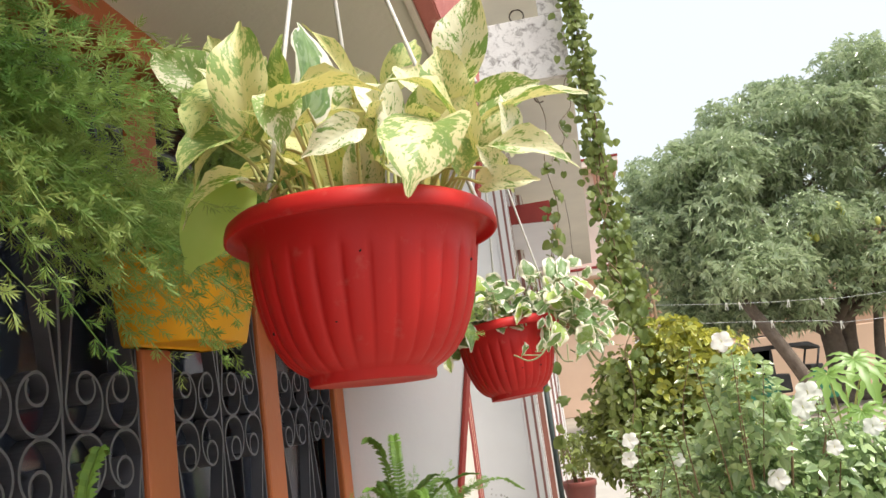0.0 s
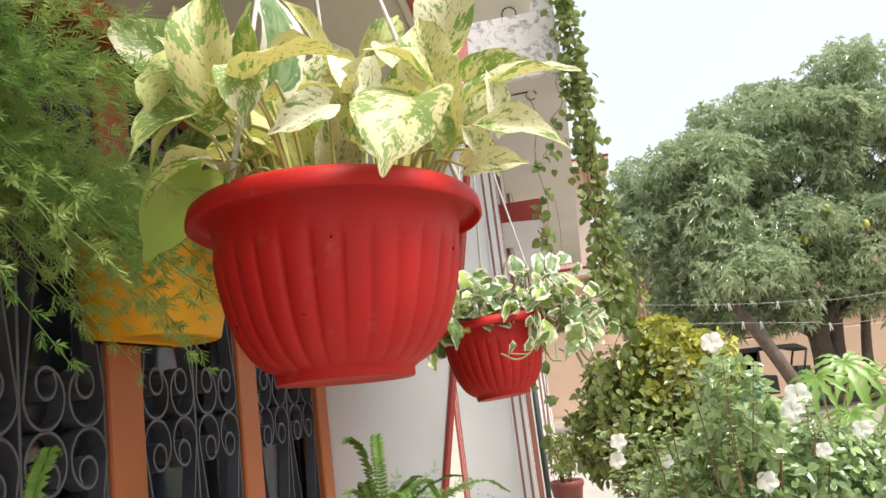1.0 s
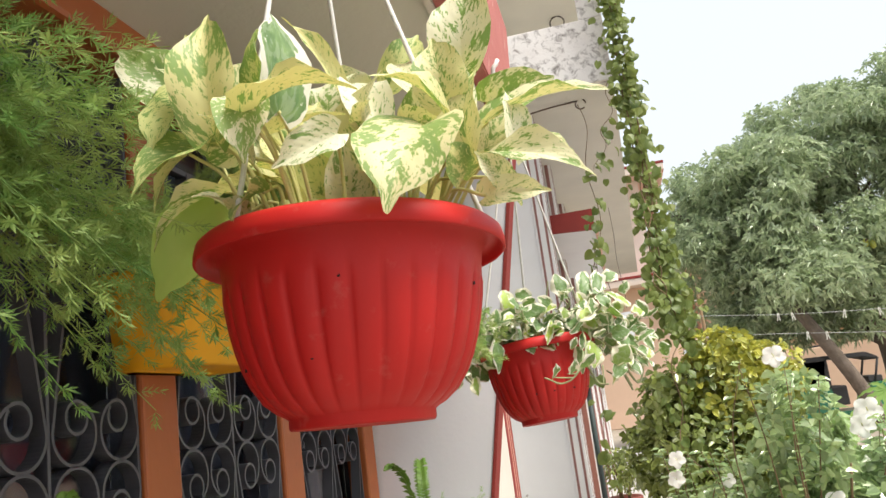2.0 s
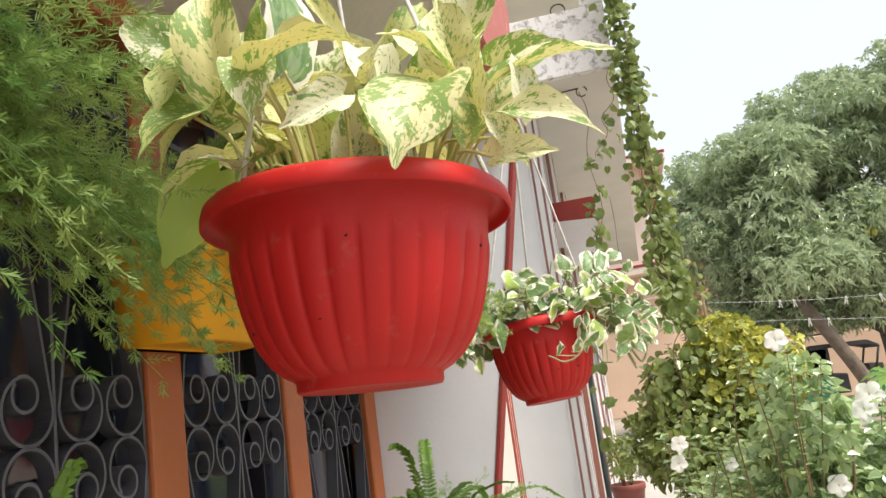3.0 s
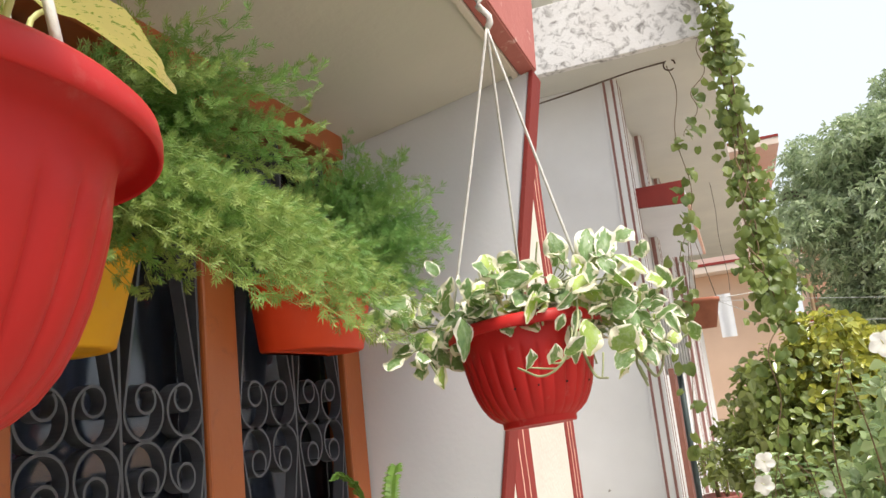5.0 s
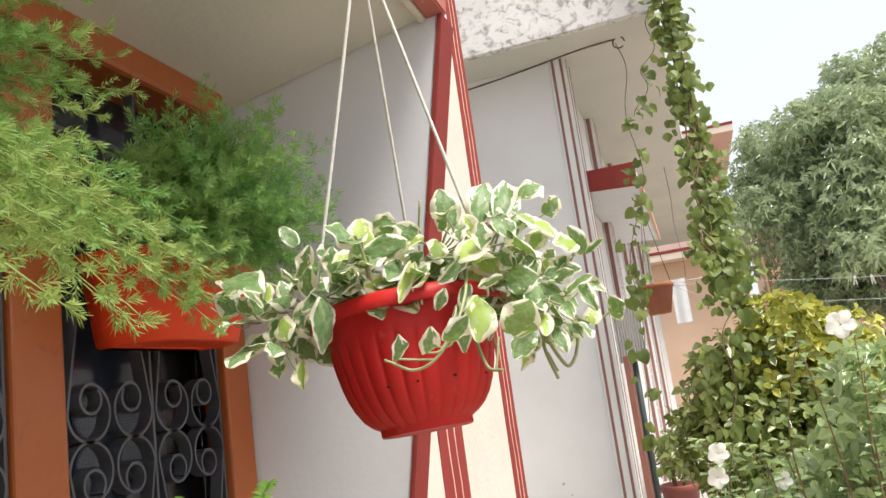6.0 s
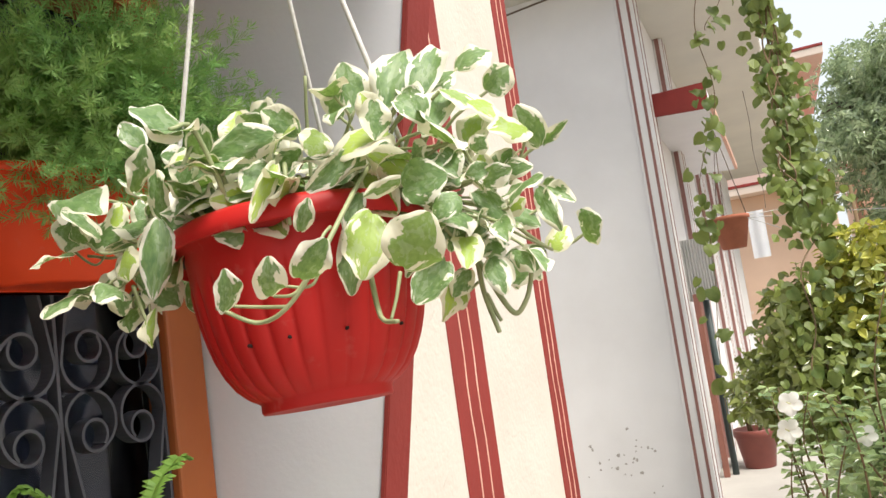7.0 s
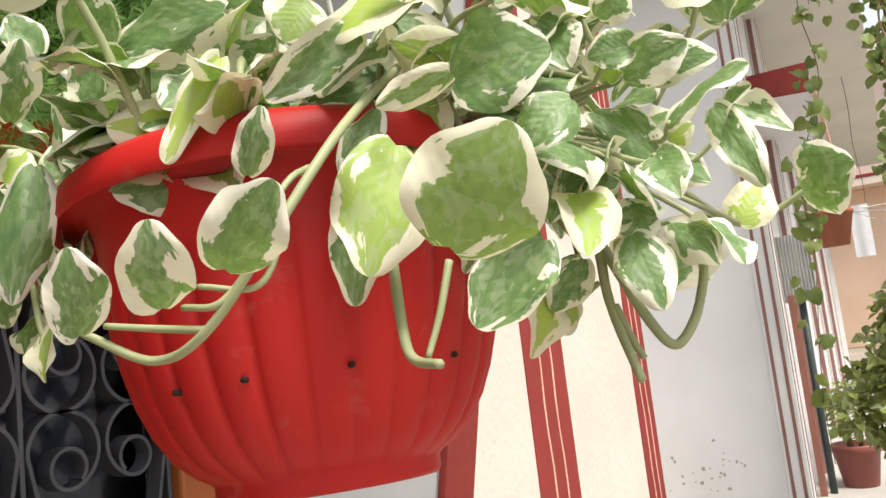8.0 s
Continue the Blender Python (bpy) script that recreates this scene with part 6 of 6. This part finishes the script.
def hibiscus(at, facing, size):
    f = thing("hibiscus_flower", at, "white hibiscus flower in full bloom", "flower", "white hibiscus flowers")
    n = Vector(facing).normalized()
    a = n.cross(Vector((0.1, 0.3, 1))).normalized()
    b = n.cross(a)
    for i in range(5):
        w = 6.283 * i / 5 + 0.4
        d = (a * math.cos(w) + b * math.sin(w))
        ob = part("petal", PETAL, None, f)
        m = aim((0, 0, 0), d * size + n * size * 0.35, n)
        ob.matrix_basis = m @ Matrix.Diagonal((size * 1.1, size, size, 1))
    g = Geo()
    tube(g, [Vector((0, 0, 0)), n * size * 0.5, n * size * 0.9], size * 0.05, size * 0.03, 5)
    part("pistil", g, M_PETIOLE, f)
    return f


PETAL = leaf_mesh("petal", 1.0, 0.80, M_PETAL, 0.0, 0.0, 0.12, 0.6, 0.2, 5, 8, 6, 0.6, 1.35)
for p, s in (((0.764, 4.35, 1.669), 0.062), ((1.358, 5.2, 1.30), 0.085), ((1.30, 5.15, 1.22), 0.075), ((0.93, 4.45, 0.93), 0.06), ((0.22, 4.6, 1.20), 0.05), ((0.2, 4.6, 1.10), 0.05),
             ((1.62, 5.0, 1.08), 0.06), ((1.72, 5.0, 0.90), 0.06), ((0.45, 4.5, 1.08), 0.04), ((1.25, 4.5, 1.05), 0.045)):
    hibiscus(p, (-0.3, -1, 0.35), s)


def palmate(plant, at, size, seed):
    """A papaya leaf: long lobes round one point, each with its own side teeth."""
    rnd = random.Random(seed)
    g = Geo()
    n = Vector((rnd.gauss(-0.1, 0.25), -0.75, 0.75)).normalized()
    a = n.cross(Vector((0, 0, 1))).normalized()
    b = n.cross(a)
    for i in range(9):
        w = -2.3 + 4.6 * i / 8
        d = a * math.sin(w) - b * math.cos(w) * -1
        ln = size * (1.0 - 0.35 * abs(i - 4) / 4)
        side = d.cross(n).normalized()
        pts = []
        widths = (0.03, 0.10, 0.17, 0.10, 0.19, 0.09, 0.13, 0.05, 0.0)
        c = len(g.v)
        verts, faces = [], []
        for k, wd in enumerate(widths):
            s = k / (len(widths) - 1)
            p = Vector(at) + d * ln * s + Vector((0, 0, -0.35 * ln * s * s)) + n * 0.02 * math.sin(3 * s)
            verts += [p - side * wd * ln * 0.62, p - n * 0.006, p + side * wd * ln * 0.62]
        for k in range(len(widths) - 1):
            faces += [(k * 3, k * 3 + 1, k * 3 + 4, k * 3 + 3), (k * 3 + 1, k * 3 + 2, k * 3 + 5, k * 3 + 4)]
        g.add([v - plant.location for v in verts], faces)
    part("leaf", g, M_PALMATE, plant)
    s = Geo()
    tube(s, smooth_line([Vector((0.0, 0.1, 0.75)), (Vector(at) - plant.location) * 0.55 + Vector((0, 0.05, 0.5)), Vector(at) - plant.location], 10), 0.010, 0.006, 6)
    part("petiole", s, M_PETIOLE, plant)


papaya = thing("papaya_plant", (1.85, 6.2, 0.0), "young papaya plant with bright green lobed leaves", "plant")
g = Geo()
tube(g, [Vector((0, 0.1, 0)), Vector((0.01, 0.1, 0.5)), Vector((0, 0.1, 0.95))], 0.03, 0.02, 8)
part("trunk", g, M_STEM, papaya)
for i, (x, y, z, s) in enumerate(((1.42, 5.9, 1.22, 0.30), (1.66, 5.8, 1.38, 0.28), (1.90, 5.95, 1.46, 0.32), (2.1, 6.2, 1.36, 0.30), (2.25, 6.0, 1.20, 0.32), (1.8, 5.7, 1.12, 0.28), (2.4, 5.9, 1.5, 0.32))):
    palmate(papaya, (x, y, z), s, 60 + i)


# ---------------------------------------------------------------- mango tree, rickshaw and the street
def mango_tree(at, seed, masses, trunk_h, label):
    t = thing("mango_tree", at, label, "tree")
    rnd = random.Random(seed)
    g = Geo()
    tube(g, smooth_line([(0, 0, -0.05), (0.08, 0.05, trunk_h * 0.5), (-0.05, 0, trunk_h)], 12), 0.34, 0.24, 12)
    part("trunk", g, M_BARK, t)
    for line, thick in ((((-1.25, -2.9, -0.05), (-1.65, -2.9, 0.98), (-2.1, -2.9, 1.90), (-2.5, -2.6, 2.8), (-2.6, -1.6, 3.7)), 0.17), (((0.52, 0.1, -0.05), (0.50, 0.15, 1.5), (0.80, 0.1, 3.4)), 0.21), (((0.98, -0.2, -0.05), (1.08, -0.2, 1.4), (1.45, -0.2, 3.4)), 0.15)):
        g = Geo()
        tube(g, smooth_line(line, 14), thick, thick * 0.7, 10)
        part("trunk", g, M_BARK, t)
    for c, r, n in masses:
        g = Geo()
        c = Vector(c)
        tube(g, smooth_line([(0, 0, trunk_h * 0.75), (c.x * 0.35, c.y * 0.35, trunk_h + (c.z - trunk_h) * 0.3), (c.x * 0.8, c.y * 0.8, c.z)], 14), 0.17, 0.05, 8)
        part("limb", g, M_BARK, t)
        for _ in range(4):
            v = Vector((rnd.gauss(0, 1), rnd.gauss(0, 1), rnd.gauss(0, 0.7))).normalized()
            g = Geo()
            tube(g, smooth_line([c * 0.75 + Vector((0, 0, trunk_h * 0.25)), c + Vector((v.x * r[0], v.y * r[1], v.z * r[2])) * 0.45, c + Vector((v.x * r[0], v.y * r[1], v.z * r[2])) * 0.9], 8), 0.05, 0.015, 6)
            part("branch", g, M_BARK, t)
        g = Geo()
        for _ in range(20):
            v = Vector((rnd.gauss(0, 1), rnd.gauss(0, 1) - 0.5, rnd.gauss(0, 1) + 0.2)).normalized()
            k = rnd.uniform(0.62, 0.98)
            s = rnd.uniform(0.5, 0.95)
            leafy(g, rnd, (c.x + v.x * r[0] * k, c.y + v.y * r[1] * k, c.z + v.z * r[2] * k), (s, s, s * 0.75), int(n * 0.085), 0.205, 0.28, 6, 0.30, 0.35, None, 0.5, False, 1.1)
        leafy(g, rnd, c, (r[0] * 0.85, r[1] * 0.85, r[2] * 0.85), int(n * 0.28), 0.205, 0.28, 6, 0.2, 0.35, None, 0.5, False, 1.1)
        ob = part("crown", g, M_MANGO, t, "", False)
        ob["kind"] = "stuff"
    return t


mango_tree((6.6, 22.0, 0.0), 41, (((0.2, 0, 6.75), (2.6, 2.4, 2.4), 1500), ((-1.4, -0.3, 6.45), (1.6, 1.5, 1.5), 600), ((-2.2, -0.5, 5.45), (2.2, 2.2, 2.2), 1300), ((-3.6, -0.2, 4.65), (1.6, 1.7, 1.8), 800), ((-3.7, -0.3, 5.75), (1.3, 1.3, 1.1), 420), ((2.5, 0, 6.85), (2.4, 2.2, 2.4), 1300),
                                   ((4.6, 0.4, 6.25), (2.4, 2.2, 2.6), 1200), ((-0.6, -1.2, 3.9), (2.2, 1.6, 1.5), 900), ((2.2, -1.0, 4.0), (2.4, 1.6, 1.4), 650), ((-2.6, 0.2, 3.3), (1.9, 1.5, 1.1), 600), ((-1.4, -1.0, 2.9), (1.7, 1.2, 0.75), 460), ((-3.2, -0.5, 2.75), (0.9, 0.8, 0.6), 200), ((-2.1, -2.9, 3.25), (1.1, 0.6, 0.6), 300), ((1.6, -0.8, 2.9), (1.8, 1.2, 0.8), 180), ((3.8, -0.4, 3.4), (1.8, 1.4, 1.2), 320)),
           2.4, "large spreading mango tree with dense dark foliage")
for i, (x, y, z) in enumerate(((6.6, 19.4, 4.7), (6.7, 19.4, 4.55), (5.9, 19.6, 4.1), (6.05, 19.6, 4.05), (7.4, 19.4, 4.2))):
    f = lathe([(0.001, -0.11), (0.05, -0.09), (0.07, -0.02), (0.06, 0.05), (0.03, 0.09), (0.001, 0.10)], 14)
    ob = part("mango_fruit", f, M_MANGO_FRUIT)
    ob.location = (x, y, z)
    tagged(ob, "green mango hanging in the tree", "fruit", "mangoes")


def rickshaw(at):
    t = thing("auto_rickshaw", at, "parked black and green auto rickshaw under the tree", "vehicle")
    hood = prism([(-0.95, 0.95), (-0.85, 1.55), (-0.60, 1.68), (0.55, 1.66), (0.80, 1.52), (0.80, 1.46), (0.50, 1.56), (-0.30, 1.58), (-0.42, 0.95)], "y", -0.6, 0.6, 0.02)
    part("hood", hood, M_CANVAS, t, "black canvas hood")
    part("body", prism([(-0.98, 0.35), (-0.98, 0.95), (-0.30, 0.95), (-0.22, 0.42), (0.45, 0.42), (0.52, 0.98), (0.80, 0.98), (1.02, 0.55), (0.98, 0.32)], "y", -0.6, 0.6, 0.02), M_GREEN, t, "green lower body")
    for y in (-0.6, 0.592):
        part("side_curtain", bevelled_box(-0.93, -0.28, y, y + 0.008, 0.951, 1.57, 0.002), M_CANVAS, t)
    part("windscreen_cowl", bevelled_box(0.50, 0.80, -0.55, 0.55, 0.981, 1.12, 0.02), M_CANVAS, t)
    part("seat", bevelled_box(-0.35, 0.05, -0.5, 0.5, 0.55, 0.98, 0.03), M_CANVAS, t)
    for y in (-0.56, 0.56):
        g = Geo()
        tube(g, [Vector((0.62, y, 0.95)), Vector((0.78, y, 1.5))], 0.025, 0.025, 6)
        part("windscreen_post", g, M_CANVAS, t)
    for x, y in ((-0.62, -0.52), (-0.62, 0.52), (0.78, 0.0)):
        w = lathe([(0.10, -0.05), (0.20, -0.06), (0.215, -0.03), (0.215, 0.03), (0.20, 0.06), (0.10, 0.05)], 24)
        ob = part("wheel", w, M_RUBBER, t)
        ob.location, ob.rotation_euler = (x, y, 0.215), (radians(90), 0, 0)
    return t


rickshaw((4.75, 20.0, 0.0))


def house(name, label, x0, x1, y0, y1, h, floor, upper, lower, windows, railed=True):
    t = thing(name, ((x0 + x1) / 2, (y0 + y1) / 2, 0), label, "house")
    o = t.location
    part("lower_wall", bevelled_box(x0 - o.x, x1 - o.x, y0 - o.y, y1 - o.y, 0, floor, 0.03), lower, t)
    part("upper_wall", bevelled_box(x0 - o.x, x1 - o.x - 0.5, y0 - o.y + 0.3, y1 - o.y, floor + 0.26, h - 0.2, 0.03), upper, t)
    for z, out in ((floor, 0.9), (h - 0.2, 0.7)):
        s = part("slab", bevelled_box(x0 - o.x - 0.6, x1 - o.x + 0.5, y0 - o.y - out, y1 - o.y + 0.2, z + 0.001, z + 0.26, 0.02), M_PINK, t, "pale painted slab")
        part("slab_edge", bevelled_box(x0 - o.x - 0.62, x1 - o.x + 0.52, y0 - o.y - out - 0.02, y1 - o.y + 0.22, z + 0.261, z + 0.36, 0.01), M_RED, s, "red painted slab edge")
    for wx, wz in windows:
        # solid slab, coloured near-black for the unlit room inside
        w = part("window", bevelled_box(wx - o.x - 0.5, wx - o.x + 0.5, y0 - o.y - 0.05, y0 - o.y - 0.005, wz, wz + 1.2, 0.02), M_ROOM_SHADE, t, "dark window")
        part("frame", bevelled_box(wx - o.x - 0.6, wx - o.x + 0.6, y0 - o.y - 0.09, y0 - o.y - 0.051, wz - 0.12, wz - 0.01, 0.01), M_PINK, w)
    if not railed:
        return t
    for i in range(int((x1 - x0) / 0.18)):
        part("baluster", bevelled_box(x0 - o.x + i * 0.18, x0 - o.x + i * 0.18 + 0.03, y0 - o.y - 0.85, y0 - o.y - 0.82, floor + 0.36, floor + 1.15, 0), M_IRON, t)
    part("railing", bevelled_box(x0 - o.x, x1 - o.x, y0 - o.y - 0.86, y0 - o.y - 0.81, floor + 1.15, floor + 1.2, 0.005), M_IRON, t)
    return t


house("house", "two-storey pale pink and peach house with red slab edges", -5.0, 2.3, 31.0, 40.0, 9.7, 5.2, M_PINK, M_PEACH, ((-1.5, 1.2),), False)
house("house", "peach house with red slab edges behind the tree", 3.6, 16.0, 36.0, 44.0, 6.4, 3.0, M_PEACH, M_PEACH, ((5.2, 1.0), (8.0, 1.0), (11.0, 1.0)), False)
block("boundary_wall", 2.6, 30.0, 27.0, 27.2, 0.0, 2.0, M_PEACH, "peach boundary wall across the street", "wall", 0.02)


# ---------------------------------------------------------------- clotheslines with pegs behind the shrubs
def clothesline(line):
    pts = smooth_line(line, 120)
    g = Geo()
    tube(g, pts, 0.0028, 0.0028, 5)
    tagged(part("clothesline", g, M_LINE), "thin pale wire clothesline strung across the garden", "clothesline")
    return pts


def clothes_peg(at, lean):
    """Two tapered jaws pressed together over the line, with the spring coil between them."""
    t = thing("clothes_peg", at, "white plastic clothes peg clipped on the line", "clothes peg", "pegs on the lines")
    for sg in (-1, 1):
        part("jaw", prism([(sg * 0.001, 0.018), (sg * 0.009, 0.014), (sg * 0.010, -0.020), (sg * 0.016, -0.060), (sg * 0.011, -0.062), (sg * 0.001, -0.015)], "y", -0.006, 0.006, 0.001), M_PEG, t)
    g = Geo()
    tube(g, [Vector((0, -0.008, -0.012)), Vector((0, 0.008, -0.012))], 0.004, 0.004, 8)
    part("spring", g, M_WIRE, t)
    t.rotation_euler = (0, radians(lean), 0)


for line, pegs in (([(0.10, 8.0, 2.255), (0.72, 8.0, 2.188), (1.60, 8.0, 2.074), (2.33, 8.0, 2.010), (2.93, 8.0, 1.984), (6.0, 8.1, 2.02), (9.0, 8.2, -0.02)], ((1.53, 4), (1.636, -6), (2.083, 10), (2.376, -14))),
                   ([(0.10, 8.0, 2.255), (0.42, 8.0, 2.085), (0.72, 8.0, 1.983), (1.45, 8.0, 1.910), (2.33, 8.0, 1.800), (2.88, 8.0, 1.745), (6.0, 8.1, 1.75), (9.0, 8.2, -0.02)], ((1.74, 3), (1.915, -3), (2.53, -4)))):
    strung = clothesline(line)
    for x, lean in pegs:
        clothes_peg(min(strung, key=lambda p: abs(p.x - x)) + Vector((0, 0, -0.002)), lean)
